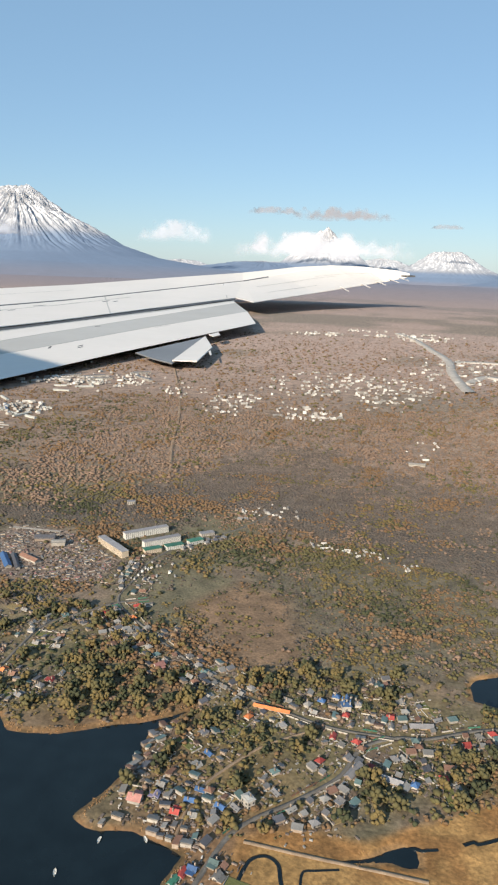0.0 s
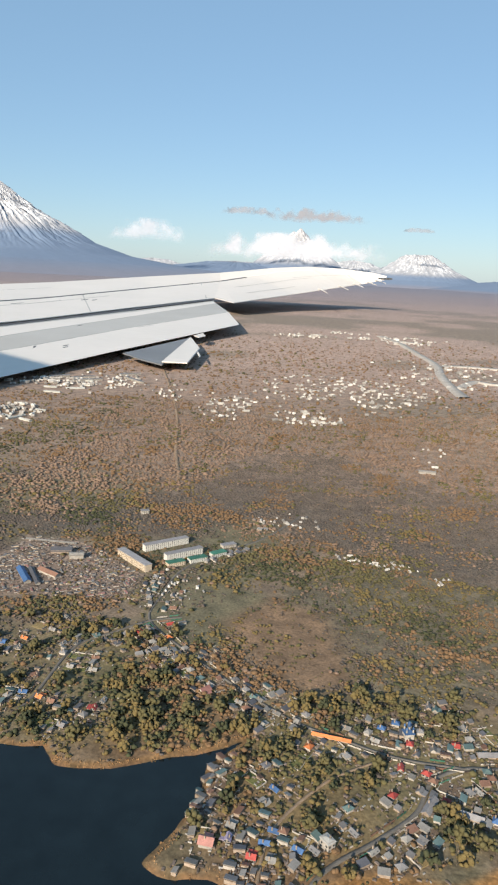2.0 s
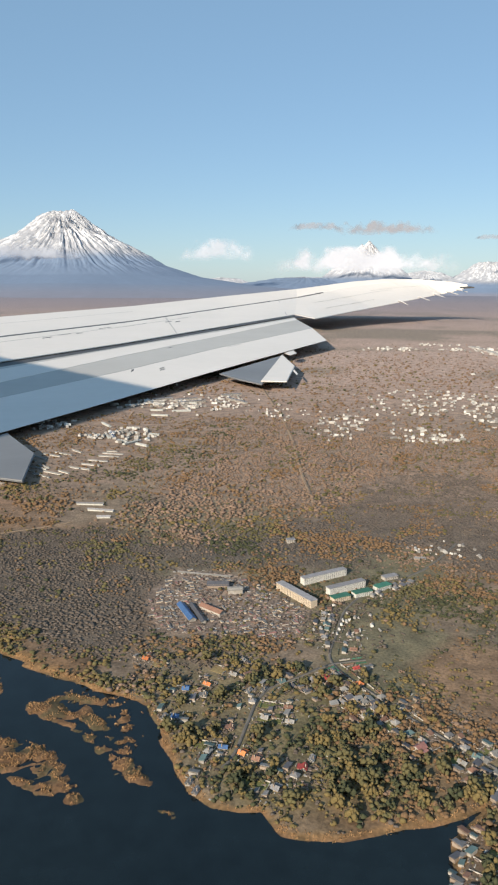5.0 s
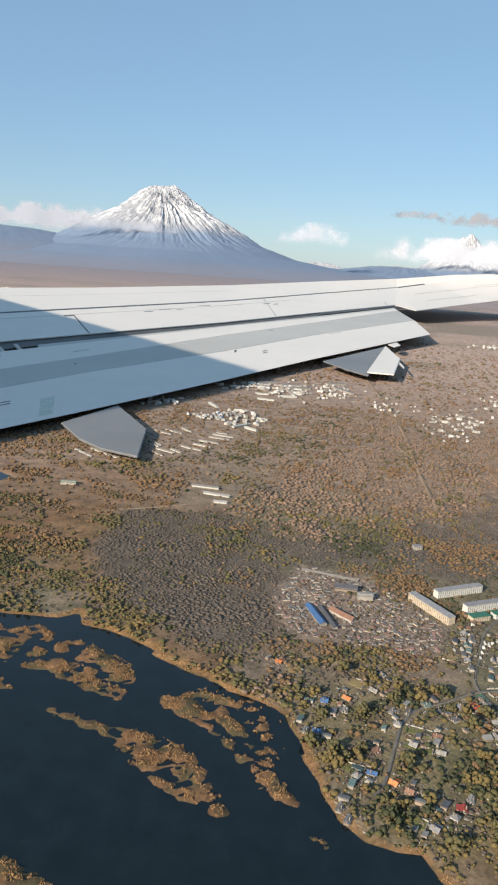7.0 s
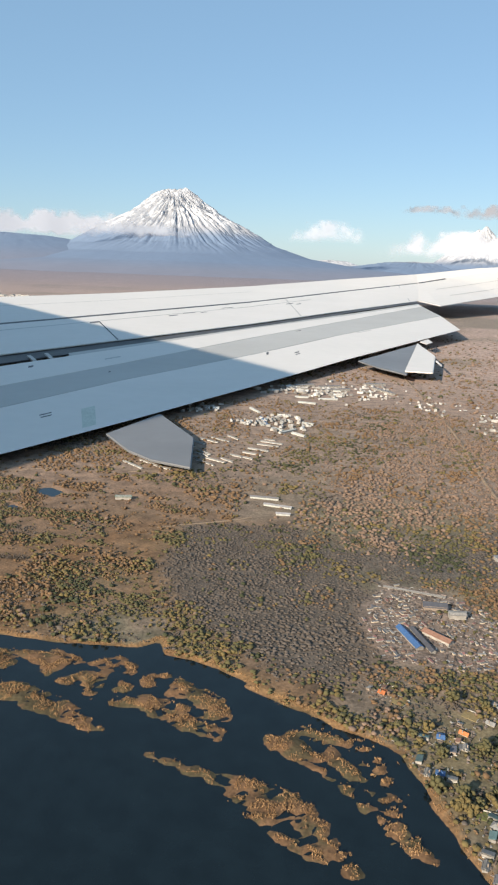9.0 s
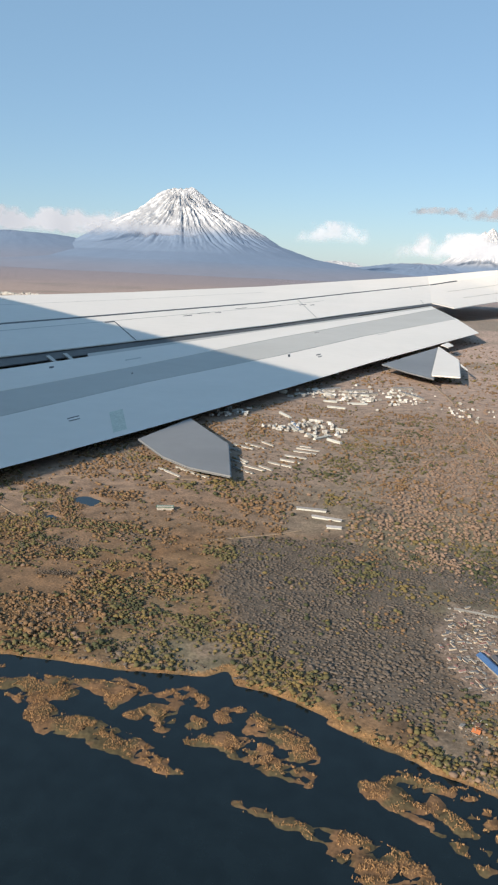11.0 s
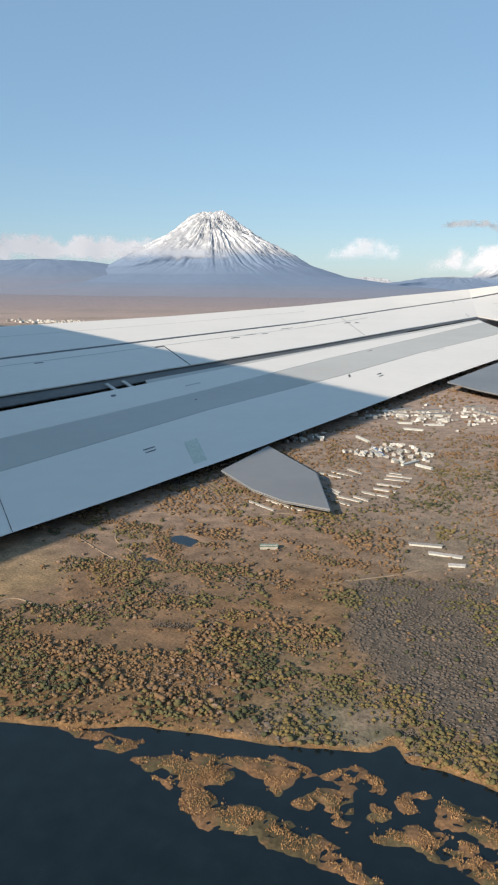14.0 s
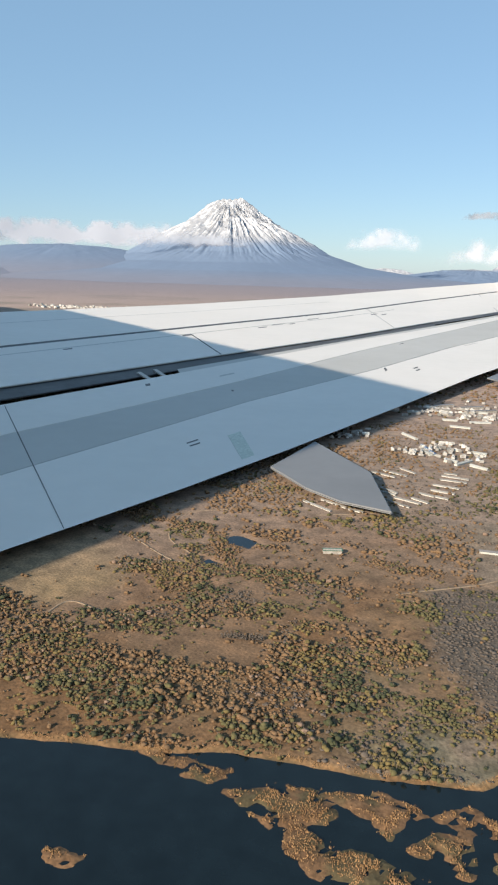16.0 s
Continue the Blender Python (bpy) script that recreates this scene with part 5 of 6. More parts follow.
def church(x, y):
    root = new("church")
    bm = bmesh.new()
    part("wall", box(bm, -0.42, 0.42, -0.42, 0.42, -0.2, 0.75, 0.02), M_WALL["white"], root)
    part("roof", hip(0.84, 0.84, 0.75, 0.35), M_ROOF["blue"], root)
    for dx, dy, r, base in ((0, 0, 0.17, 0.95), (-0.3, -0.3, 0.09, 0.75), (0.3, -0.3, 0.09, 0.75), (-0.3, 0.3, 0.09, 0.75), (0.3, 0.3, 0.09, 0.75)):
        bm = bmesh.new()
        bmesh.ops.create_cone(bm, segments=10, radius1=r * 0.8, radius2=r * 0.8, depth=0.4, cap_ends=True, matrix=Matrix.Translation((dx, dy, base + 0.15)))
        drum = part("drum", bm, M_WALL["white"], root)
        bm = bmesh.new()
        s = bmesh.ops.create_uvsphere(bm, u_segments=10, v_segments=8, radius=r, matrix=Matrix.Translation((dx, dy, base + 0.4)))
        for v in bm.verts:
            if v.co.z > base + 0.4:
                v.co.z += (v.co.z - base - 0.4) * 1.5
        part("dome", bm, M_ROOF["blue"], root, "blue onion dome")
    root.matrix_basis = pose(x, y, up_at(x, y), 0, 0, 20)
    return tagged(root, "small white church with blue onion domes", "church")


church(-3.4, 62.0)


# ---- works yard clutter ----
def container(colour, wall, w, l, h):
    root = new("container")
    bm = bmesh.new()
    part("body", box(bm, -w / 2, w / 2, -l / 2, l / 2, -0.1, h, 0.01), M_WALL[wall], root)
    bm = bmesh.new()
    part("lid", box(bm, -w / 2 - 0.02, w / 2 + 0.02, -l / 2 - 0.02, l / 2 + 0.02, h, h + 0.03), M_ROOF[colour], root)
    return tagged(root, f"storage container with {COLOUR_WORD[colour]} lid in the yard", "container", "yard containers")


placed = 0
halls = [BLUE_HALL, GREY_HALL, LONG_HALL, FENCE_HALL, BROWN_HALL, WHITE_HALL, APT_A]
while placed < 260:
    x, y = rng.uniform(-59, -38), rng.uniform(79, 98)
    ax, ay = np.array([x]), np.array([y])
    if to_segments(ax, ay, YARD, True)[0] > 0.3 or min(to_segments(ax, ay, hl, False)[0] for hl in halls) < 1.0:
        continue
    c = rng.choice(("white", "white", "brown", "grey", "white", "pink", "dark"))
    k = rng.randrange(3)
    stand(("container", c, k), lambda: container(c, rng.choice(("white", "timber", "cream")), (0.16, 0.24, 0.2)[k], (0.3, 0.4, 0.85)[k], (0.13, 0.18, 0.16)[k]), x, y, rng.choice((0, 90)) - 48 + rng.uniform(-12, 12))
    placed += 1


# ---- clutter in the village plots: too much to count ----
def litter(name, points, each, reach, lo, hi, mat, label, seed):
    """Small boxes strewn round points: woodpiles, boards, lean-tos."""
    g = np.random.default_rng(seed)
    corner = np.array([(-1, -1, -1), (1, -1, -1), (1, 1, -1), (-1, 1, -1), (-1, -1, 1), (1, -1, 1), (1, 1, 1), (-1, 1, 1)]) * 0.5
    quad = np.array([(0, 1, 5, 4), (1, 2, 6, 5), (2, 3, 7, 6), (3, 0, 4, 7), (4, 5, 6, 7)])
    vs, fs = [], []
    for px, py in points:
        turn = radians(near_turn(px, py)[1])
        for _ in range(each):
            x, y = px + g.normal(0, reach), py + g.normal(0, reach)
            if land_at(x, y) < 0.25 or near_turn(x, y)[0] < 0.3:
                continue
            a = turn + g.choice((0, 1.57)) + g.normal(0, 0.12)
            p = corner * np.array([g.uniform(lo, hi), g.uniform(lo, hi * 2.2), g.uniform(0.05, 0.16)])
            fs.append(quad + 8 * len(vs))
            vs.append(np.stack([p[:, 0] * math.cos(a) - p[:, 1] * math.sin(a) + x, p[:, 0] * math.sin(a) + p[:, 1] * math.cos(a) + y, p[:, 2] + up_at(x, y) + 0.04], 1))
    return tagged(new(name, mesh_from(name, np.concatenate(vs), np.concatenate(fs), mat)), label, "clutter", kind="stuff")


M_BOARD = material("old_boards", [(0.10, 0.08, 0.065), (0.22, 0.17, 0.14)], 0.9, 3, vary=-0.6)
M_PALE = material("pale_scrap", [(0.24, 0.225, 0.20), (0.36, 0.34, 0.31)], 0.8, 3, vary=-0.45)
litter("garden_clutter", spots, 9, 0.9, 0.06, 0.22, M_BOARD, "brown boards, woodpiles and lean-tos in village plots", 5)
yard_spots = [(x, y) for x in np.arange(-58, -38, 1.1) for y in np.arange(79.5, 98, 1.1) if to_segments(np.array([x]), np.array([y]), YARD, True)[0] < -0.4]
litter("yard_clutter", yard_spots, 5, 0.7, 0.07, 0.3, M_BOARD, "rusty scrap, timber and machine parts in the works yard", 8)
litter("yard_clutter", yard_spots, 1, 0.7, 0.06, 0.22, M_PALE, "pale scrap and crates in the works yard", 9)
litter("garden_clutter", spots, 4, 1.0, 0.05, 0.16, M_PALE, "pale scraps and small sheets in village plots", 6)

# ---- far towns: too many small houses to count ----
def town(name, cx, cy, rx, ry, n, size, seed, label):
    g = np.random.default_rng(seed)
    vs, fs, base = [], [], np.array([(-.5, -.5, -.3), (.5, -.5, -.3), (.5, .5, -.3), (-.5, .5, -.3), (-.5, -.5, .3), (.5, -.5, .3), (.5, .5, .3), (-.5, .5, .3), (0, -.5, .6), (0, .5, .6)])
    quad = np.array([(0, 1, 5, 4), (1, 2, 6, 5), (2, 3, 7, 6), (3, 0, 4, 7), (5, 6, 9, 8), (4, 8, 9, 7), (4, 5, 8, 8), (6, 7, 9, 9)])
    rows = g.integers(0, 7, n)
    for i in range(n):
        u = (rows[i] / 6 * 2 - 1) * 0.9 + g.normal(0, 0.05)
        v = g.uniform(-1, 1) * math.sqrt(max(0.05, 1 - u * u))
        if i % 3 == 0:
            u, v = g.normal(0, 0.65), g.normal(0, 0.65)
        x, y = cx + rx * v, cy + ry * u
        a = 0.3 + 0.15 * g.normal() + (1.57 if g.random() < 0.4 else 0)
        s = size * 0.5 * g.uniform(0.6, 1.25) * np.array([1, g.choice((1, 1.3, 1.3, 2.6)), g.uniform(0.8, 1.2)])
        p = base * s
        r = np.stack([p[:, 0] * math.cos(a) - p[:, 1] * math.sin(a) + x, p[:, 0] * math.sin(a) + p[:, 1] * math.cos(a) + y, p[:, 2] + up_at(x, y) + 0.25 * size], 1)
        fs.append(quad + 10 * len(vs))
        vs.append(r)
    f = np.concatenate(fs)
    bm_faces = [tuple(dict.fromkeys(q)) for q in f.tolist()]
    me = bpy.data.meshes.new(name)
    me.from_pydata(np.concatenate(vs).tolist(), [], bm_faces)
    me.materials.append(M_TOWN)
    me.update()
    return tagged(new(name, me), label, "town", kind="stuff")


M_TOWN = material("mixed_town_walls", [(0.24, 0.215, 0.19), (0.56, 0.53, 0.48)], 0.8, 0.4, 3, vary=-0.5)
TOWNS = [
    (-33, 270, 20, 30, 150, 1.35, "far settlement of many white and grey houses"), (-8, 262, 16, 30, 170, 1.35, "far settlement of pale houses in brown scrub"),
    (-30, 208, 12, 10, 60, 1.3, "far row of pale houses by the woods"), (-54, 216, 9, 17, 90, 1.2, "far cluster of pale cottages"), (-74, 232, 10, 8, 30, 1.2, "few pale houses at the town's edge"),
    (-100, 246, 14, 16, 70, 1.5, "far town blocks along a road"), (-119, 236, 16, 9, 90, 1.7, "far white blocks and houses along a street"), (-108, 183, 9, 10, 70, 1.5, "far works and stores with white roofs"),
    (-151, 262, 13, 24, 150, 1.5, "far suburb of small white houses"), (-157, 226, 12, 12, 60, 1.4, "far suburb of small white houses"), (-161, 193, 9, 8, 50, 1.4, "far pale stores beside the woods"),
    (-137, 190, 8, 6, 40, 1.5, "far row of grey sheds"), (24, 330, 24, 42, 110, 1.7, "far airfield buildings on pale ground"), (0, 495, 26, 30, 60, 2.4, "far row of pale buildings"),
    (-62, 490, 24, 12, 40, 2.4, "far hamlet on the brown plain"), (-38, 540, 14, 8, 20, 2.4, "far hamlet on the brown plain"), (-590, 605, 60, 26, 70, 4.0, "far hamlet below the volcano"),
    (-10, 103.5, 3.5, 1.8, 20, 0.6, "small hamlet of grey sheds beyond the field"), (-4.5, 102.5, 3, 1.8, 22, 0.6, "small hamlet of red and grey sheds"), (3, 99, 1.8, 1.2, 8, 0.6, "few pale sheds at the wood's edge"),
    (-22, 117, 5, 4, 26, 0.7, "row of pale cottages below the woods"), (-33, 88, 3.5, 4, 26, 0.6, "garden houses near the blocks"), (4, 172, 4, 10, 8, 1.0, "few white sheds in brown woods")]
for k, (cx, cy, rx, ry, n, size, label) in enumerate(TOWNS):
    town("distant_town", cx, cy, rx, ry, n, size, 50 + k, label)

# ---- woods ----
g = np.random.default_rng(11)


ICO = bmesh.new()
bmesh.ops.create_icosphere(ICO, subdivisions=1, radius=1)
ICO_V = np.array([v.co[:] for v in ICO.verts])
ICO_F = np.array([[v.index for v in f.verts] for f in ICO.faces])
ICO.free()


def crowns(x, y, z, size, tall, lumps):
    """Arrays of crowns: each of a few uneven boughs of foliage that overlap."""
    n, m = len(x), len(ICO_V)
    at = g.normal(size=(n, lumps, 1, 3)) * np.array([0.6, 0.6, 0.3]) * (lumps > 1)
    r = g.uniform(0.62, 1.0, (n, lumps, 1, 1)) * (0.74 if lumps > 1 else 1.0)
    shape = ICO_V * g.uniform(0.62, 1.25, (n, lumps, m, 1)) + g.normal(0, 0.10, (n, lumps, m, 3))
    c = (at + shape * r) * size[:, None, None, None] * np.array([1, 1, tall])
    c += np.stack([x, y, z + size * tall * 0.55], -1)[:, None, None]
    f = ICO_F[None] + m * np.arange(n * lumps)[:, None, None]
    return c.reshape(-1, 3), f.reshape(-1, 3)


def trunks(x, y, z, size):
    n = len(x)
    ang = np.array([0, 2.09, 4.19])
    lo = np.stack([x[:, None] + np.cos(ang) * 0.06 * size[:, None] * 1.6, y[:, None] + np.sin(ang) * 0.06 * size[:, None] * 1.6, np.repeat((z - 0.1)[:, None], 3, 1)], -1)
    hi = np.stack([x[:, None] + np.cos(ang) * 0.03 * size[:, None], y[:, None] + np.sin(ang) * 0.03 * size[:, None], np.repeat((z + size)[:, None], 3, 1)], -1)
    v = np.concatenate([lo, hi], 1).reshape(-1, 3)
    q = np.array([(0, 1, 4), (0, 4, 3), (1, 2, 5), (1, 5, 4), (2, 0, 3), (2, 3, 5)])
    return v, (q[None] + 6 * np.arange(n)[:, None, None]).reshape(-1, 3)


def kinds(x, y):
    """How dense the wood is at each place, and the share of each kind of tree."""
    n1, n2 = fractal(x, y, 9, 61, 4), fractal(x, y, 22, 67, 3)
    far = np.hypot(x + 36, y - 8)
    belt = fractal(x * 0.55 + y * 0.35, y * 1.3 - x * 0.25, 9, 63, 4)
    dens = 0.14 + 0.86 * step(0.455, 0.53, 0.4 * n1 + 0.6 * belt)
    share = {"bare": 0.12 + 0.8 * step(0.52, 0.64, n2), "olive": 0.45 + 0 * x, "yellow": 0.45 * step(0.50, 0.62, fractal(x, y, 7, 73, 3)) + 0.03, "rust": 0.02 + 0 * x, "brown": 0.7 * step(0.52, 0.40, n2) + 0.06, "green": 0.03 + 0.5 * step(0.55, 0.66, fractal(x, y, 12, 71, 3))}

    def inside(poly, soft, wob=4):
        return step(soft, -soft, to_segments(x, y, poly, True) + (n1 - 0.5) * wob)
    a, b = inside(BARE_A, 1.5), inside(BARE_B, 3, 8)
    bare = np.maximum(a, b)
    share["bare"] = share["bare"] + bare * 14.0
    share["rust"], share["yellow"] = share["rust"] + b * 0.12, share["yellow"] + b * 0.10
    dens = dens * (1 - bare) + bare * 0.97
    belt_in = inside(BELT, 2.5, 6)
    dens = np.maximum(dens, belt_in * 0.95)
    share["bare"], share["olive"] = share["bare"] + belt_in * 1.6, share["olive"] * (1 - 0.55 * step(96, 112, y) * (1 - belt_in))
    share["brown"] = share["brown"] + 0.5 * step(96, 112, y) * (1 - belt_in)
    back = step(104, 118, y) * (1 - bare) * (1 - belt_in) * step(-92, -72, x)
    dens = np.maximum(dens, back * 0.85)
    share["rust"] = share["rust"] + back * 4.0
    bank = step(7, 2, to_segments(x, y, SHORE, False))
    share["yellow"], share["olive"] = share["yellow"] + 0.5 * bank, share["olive"] + 0.3 * bank
    west = step(-88, -98, x) * step(60, 70, y)
    share["brown"] = share["brown"] + west * 1.1
    share["olive"] = share["olive"] * (1 - 0.35 * west)
    thicket = step(0.445, 0.49, 0.45 * fractal(x * 0.75 + y * 0.5, y * 1.1 - x * 0.3, 6.5, 141, 4) + 0.55 * belt)
    dens = dens * (1 - west) + west * (0.05 + 0.92 * thicket)
    dens = dens * (1 - 0.93 * inside(MEADOW_W, 2)) * (1 - inside(MARSH, 0.6, 3)) * (1 - 0.86 * inside(YARD, 0.6, 1)) * (1 - 0.7 * inside(FARM, 1.5, 3)) * (1 - 0.9 * inside(FARM_B, 1.0, 2)) * (1 - 0.4 * inside(TOWN_A, 3, 6))
    for cx, cy, rx, ry, *_ in TOWNS:
        if cy > 170:
            dens = dens * (1 - 0.55 * step(1.25, 0.8, np.hypot((x - cx) / rx, (y - cy) / ry)))
    home = inside(VILLAGE, 1.5)
    dens = np.maximum(dens * (1 - home), home * (0.20 + 0.78 * step(0.40, 0.49, fractal(x, y, 4, 81, 3))))
    steppe = inside(STEPPE, 2)
    hedge = step(0.07, 0.02, np.abs(fractal(x * 0.7 + y * 0.7, y * 0.7 - x * 0.7, 7, 111, 3) - 0.5))
    dens = np.maximum(dens * (1 - 0.55 * steppe), steppe * (0.42 + 0.5 * hedge)) * (1 - 0.8 * inside(FIELD_A, 2))
    dens = dens * (1 - 0.25 * step(112, 150, y)) * (1 - 0.4 * step(180, 250, y)) * (1 - 0.97 * step(280, 540, y))
    share["green"] = share["green"] * (1 - 0.8 * step(108, 122, y)) + 0.9 * belt_in
    for i, k in enumerate(share):
        share[k] = share[k] * np.exp(11 * (fractal(x, y, 6.5, 171 + 7 * i, 3) - 0.5))
    return dens, share, bare


def clear(x, y, gap):
    """True where no road or building stands."""
    ok = np.ones(len(x), bool)
    for line in ROADS:
        ok &= to_segments(x, y, line, False) > 0.35 + gap
    pts = np.array(spots)
    for px, py in pts:
        ok &= (x - px) ** 2 + (y - py) ** 2 > (0.62 + gap) ** 2
    for hl in halls + [APT_B, APT_C, APT_D, APT_E, [(-11.9, 60.3), (-8.5, 60.0)]]:
        ok &= to_segments(x, y, hl, False) > 0.8 + gap
    return ok


WOOD_LABEL = {"bare": "leafless grey-brown autumn trees", "olive": "olive green autumn trees", "yellow": "yellowing autumn trees", "rust": "rust brown autumn trees", "brown": "dull brown autumn trees", "green": "dark green trees and shrubs"}


def wood(x0, x1, y0, y1, gap, size0, size1, clumps, trunked, tag, only=None):
    nx, ny = int((x1 - x0) / gap), int((y1 - y0) / gap)
    x, y = np.meshgrid(x0 + (np.arange(nx) + 0.5) * gap, y0 + (np.arange(ny) + 0.5) * gap)
    x, y = x.ravel() + g.uniform(-0.9, 0.9, x.size) * gap, y.ravel() + g.uniform(-0.9, 0.9, y.size) * gap
    # only the land that lies within sight of the path
    keep = (y - 14 > (x - 12) * 0.0) & (x < 12 + (y - 40) * 0.22) & (x > -121 - (y - 55) * 1.2)
    x, y = x[keep], y[keep]
    dens, share, bare = kinds(x, y)
    if only is not None:
        dens = dens * ((bare >= 0.5) == only)
    d = dry(x, y)
    keep = (g.random(len(x)) < dens) & (d > 0.18) & ((d > 0.6) | (g.random(len(x)) < 0.75)) & (to_segments(x, y, WATERS, True) > 0)
    x, y, d = x[keep], y[keep], d[keep]
    share = {k: v[keep] for k, v in share.items()}
    if y0 < 110:
        on = clear(x, y, 0.05)
        x, y, d = x[on], y[on], d[on]
        share = {k: v[on] for k, v in share.items()}
    total = sum(share.values())
    pick, low, which = g.random(len(x)) * total, np.zeros(len(x)), np.full(len(x), -1)
    for i, k in enumerate(share):
        which = np.where((pick >= low) & (pick < low + share[k]), i, which)
        low = low + share[k]
    z = height(x, y, d)
    size = (size0 + (size1 - size0) * g.random(len(x)) ** 1.6) * (0.55 + 0.9 * fractal(x, y, 4, 91, 3))
    for i, k in enumerate(share):
        s = which == i
        if s.sum() < 4:
            continue
        sz = size[s] * (0.85 if k == "bare" else 1.0)
        v, f = crowns(x[s], y[s], z[s], sz, 0.36 if k == "bare" else 0.6, clumps)
        root = tagged(new("woodland", mesh_from("woodland", v, f, M_TREE[k], True)), f"{tag} of {WOOD_LABEL[k]}", "trees", kind="stuff")
        if trunked:
            v, f = trunks(x[s], y[s], z[s], sz)
            o = new("trunks", mesh_from("trunks", v, f, M_BARK))
            o.parent = root


wood(-200, 26, 44, 112, 0.47, 0.18, 0.52, 2, True, "near woodland", False)
wood(-100, 50, 66, 168, 0.46, 0.24, 0.42, 1, False, "leafless woodland", True)
wood(-24, 14, 66, 104, 0.45, 0.10, 0.24, 1, False, "scattered scrub", False)
wood(-270, 60, 112, 220, 0.70, 0.26, 0.54, 1, False, "middle woodland", False)
wood(-560, 140, 220, 560, 1.7, 0.4, 0.85, 1, False, "far woodland", False)


# ---- single trees among the houses, poplars and boats ----
def leafy(boughs, size, tall):
    """One crown: uneven boughs of foliage round the trunk's top, with gaps between them."""
    v, f = [], []
    for k in range(boughs):
        at = g.normal(size=3) * np.array([0.48, 0.48, 0.34 * tall]) * size
        r = size * g.uniform(0.28, 0.55)
        v.append(at + (ICO_V * g.uniform(0.6, 1.3, (len(ICO_V), 1)) + g.normal(0, 0.12, ICO_V.shape)) * r + np.array([0, 0, size * (0.5 + 0.6 * tall)]))
        f.append(ICO_F + len(ICO_V) * k)
    return np.concatenate(v), np.concatenate(f)


def bole(size, tall):
    """A tapered trunk with four limbs."""
    bm = bmesh.new()
    bmesh.ops.create_cone(bm, segments=6, radius1=0.09 * size, radius2=0.03 * size, depth=size * (0.9 + tall), cap_ends=True, matrix=Matrix.Translation((0, 0, size * (0.9 + tall) / 2 - 0.1)))
    for k in range(4):
        turn = Matrix.Rotation(1.57 * k + 0.4, 4, "Z") @ Matrix.Rotation(0.8, 4, "X")
        bmesh.ops.create_cone(bm, segments=4, radius1=0.035 * size, radius2=0.012 * size, depth=size * 0.8, cap_ends=True, matrix=Matrix.Translation((0, 0, size * (0.5 + 0.15 * k))) @ turn @ Matrix.Translation((0, 0, size * 0.4)))
    return bm


def tree(kind, size, tall, label, name="tree"):
    root = new(name)
    part("trunk", bole(size, tall), M_BARK, root)
    v, f = leafy(16, size, tall)
    part("crown", mesh_from("crown", v, f, M_TREE[kind], True), None, root)
    return tagged(root, label, "tree", "garden trees" if name == "tree" else "poplar row")


grown = 0
while grown < 260:
    x, y = rng.uniform(-50, 13), rng.uniform(43, 76)
    ax, ay = np.array([x]), np.array([y])
    if to_segments(ax, ay, VILLAGE, True)[0] > 1.5 or land_at(x, y) < 0.5 or near_turn(x, y)[0] < 0.7 or not free(x, y, 0.8) or float(fractal(ax, ay, 4, 81, 3)[0]) < 0.44:
        continue
    kind = rng.choice(("olive", "yellow", "olive", "green", "yellow"))
    k = rng.randrange(3)
    word = {"olive": "olive green", "yellow": "yellowing", "green": "dark green"}[kind]
    stand(("tree", kind, k), lambda: tree(kind, (0.34, 0.44, 0.54)[k], (1.0, 0.9, 1.1)[k], f"{('small', 'broad', 'tall')[k]} {word} tree among the village gardens"), x, y, rng.uniform(0, 360))
    grown += 1
for k in range(14):
    t = k / 13
    stand(("poplar", k % 2), lambda: tree("bare", 0.2, 2.6, "slim leafless poplar in a planted row", "poplar"), -109.0 + 4.2 * t, 80.0 + 1.6 * t, 40 * k)


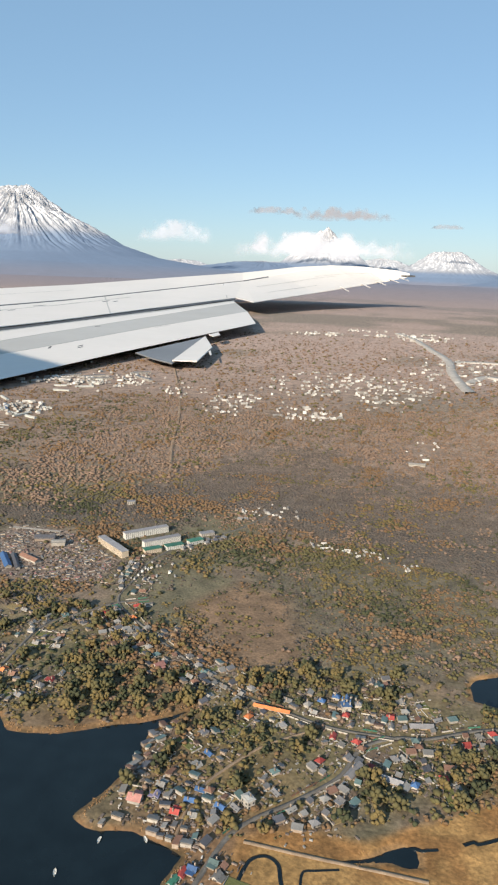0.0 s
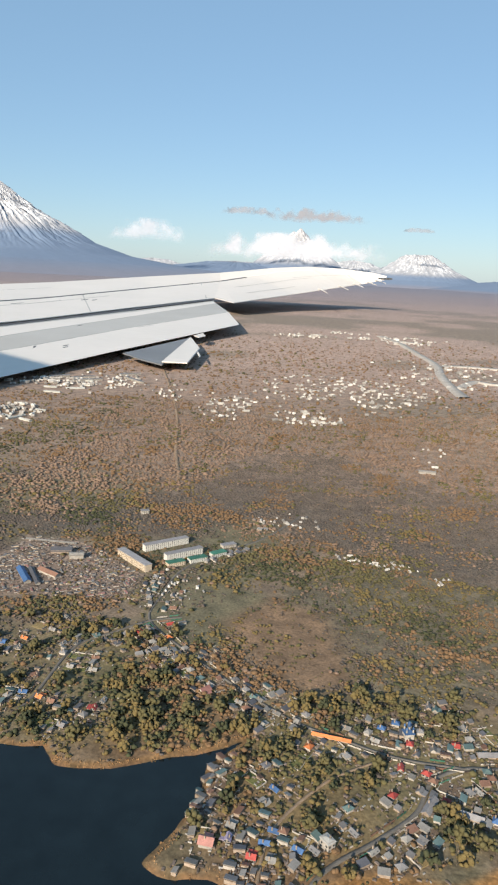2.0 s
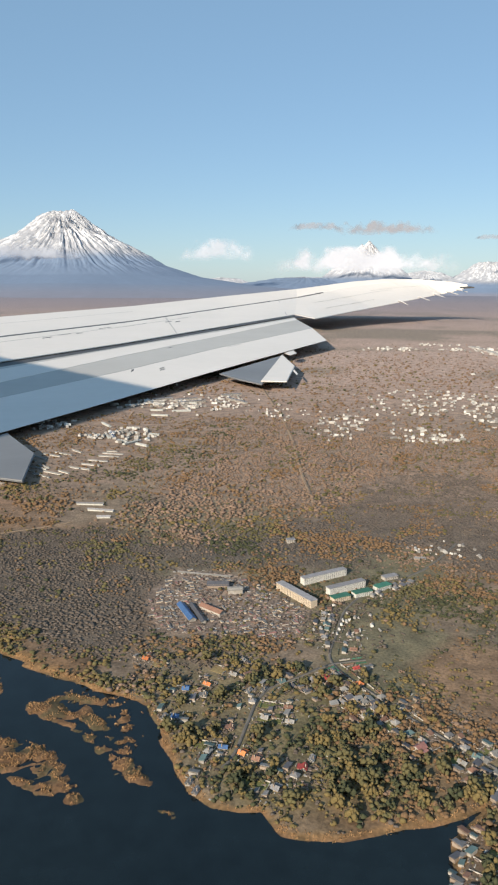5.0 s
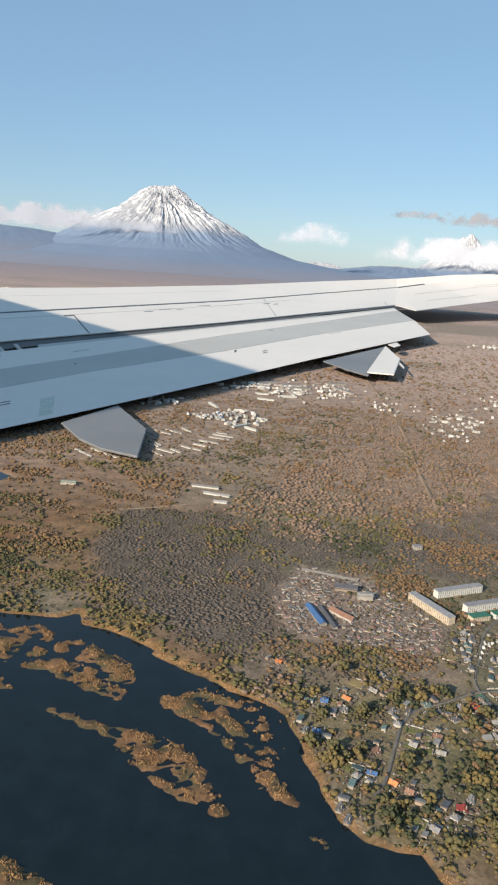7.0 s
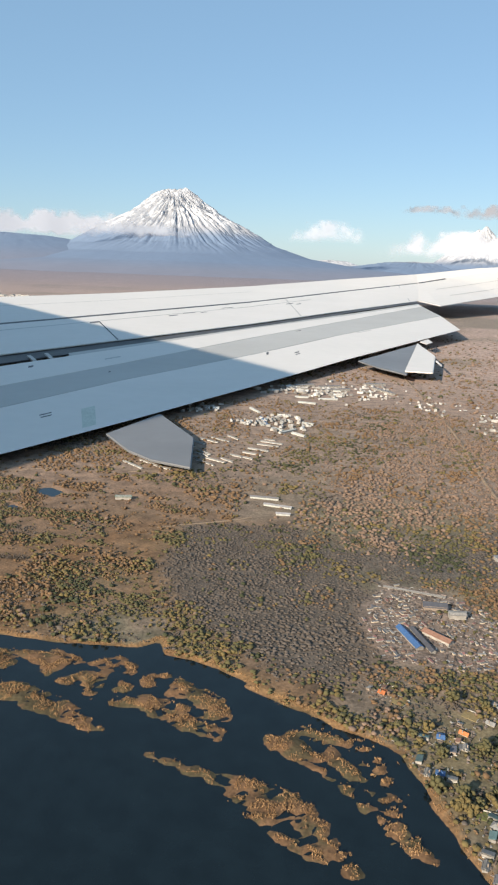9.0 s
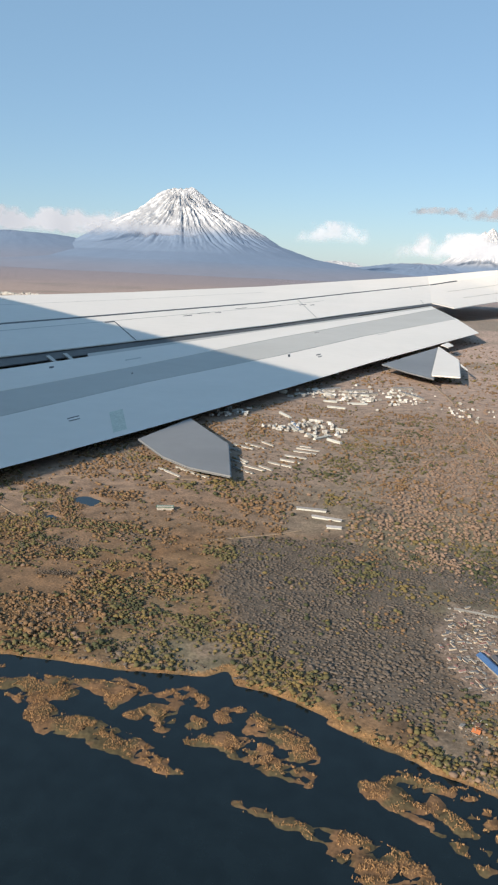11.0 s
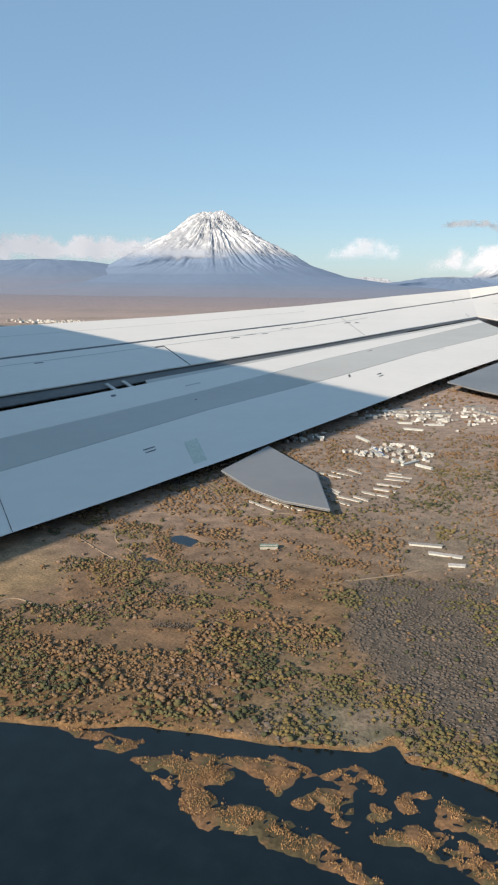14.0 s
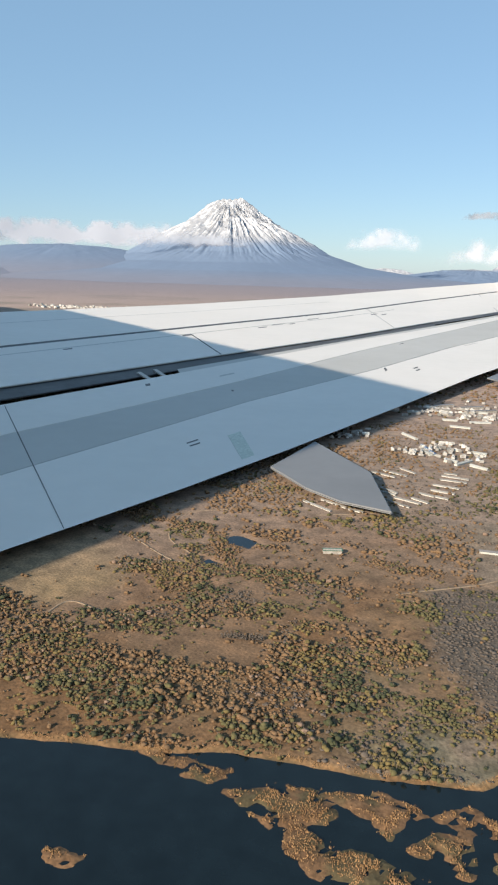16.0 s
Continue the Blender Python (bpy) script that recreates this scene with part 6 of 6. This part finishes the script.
def boat():
    root = new("rowing_boat")
    rings = []
    for t in (-1, -0.6, 0, 0.55, 1):
        w = 0.11 * (1 - abs(t) ** 3) + 0.012
        rings.append([(-w, t * 0.32, 0.10), (-w * 0.7, t * 0.32, 0.0), (w * 0.7, t * 0.32, 0.0), (w, t * 0.32, 0.10), (w * 0.75, t * 0.32, 0.085), (0, t * 0.32, 0.04), (-w * 0.75, t * 0.32, 0.085)])
    part("hull", loft(rings), M_WALL["facade"], root)
    bm = bmesh.new()
    part("thwart", box(bm, -0.085, 0.085, -0.03, 0.03, 0.06, 0.075), M_FENCE, root)
    return tagged(root, "small white rowing boat on dark lake water", "boat", "boats near the shore")


first = None
for x, y, turn in BOATS:
    m = pose(x, y, -0.075, 0, 0, turn)
    if first is None:
        first = boat()
        first.matrix_basis = m
    else:
        copy_thing(first, m)

# ---- reeds ----
n = 300000
x, y = g.uniform(-122, 0, n), g.uniform(38, 76, n)
d = dry(x, y)
sw = to_segments(x, y, WATERS, True)
fringe = d + (fractal(x, y, 0.5, 131, 3) - 0.5) * 1.5
keep = (fringe > 0.06) & (d > -0.4) & ((sw < 0.1) | (d < 0.6)) & (g.random(n) < np.where(sw < 0.1, 0.9, 0.5)) & (fractal(x, y, 1.6, 97, 3) > 0.36)
x, y, d = x[keep], y[keep], d[keep]
z = np.maximum(height(x, y, d), -0.07)
h = g.uniform(0.06, 0.15, len(x)) * (0.6 + 0.8 * lattice(x, y, 2.5, 101))
a, lean = g.uniform(0, 6.28, len(x)), g.normal(0, 0.05, (len(x), 2))
tri = []
for k in range(3):
    tri.append(np.stack([x + np.cos(a + 2.09 * k) * 0.06, y + np.sin(a + 2.09 * k) * 0.06, z - 0.03], -1))
tri.append(np.stack([x + lean[:, 0], y + lean[:, 1], z + h], -1))
v = np.stack(tri, 1).reshape(-1, 3)
f = (np.array([(0, 1, 3), (1, 2, 3), (2, 0, 3)])[None] + 4 * np.arange(len(x))[:, None, None]).reshape(-1, 3)
tagged(new("reeds", mesh_from("reeds", v, f, M_REED)), "dry orange-brown reeds on low islands and along the shore", "reeds", kind="stuff")
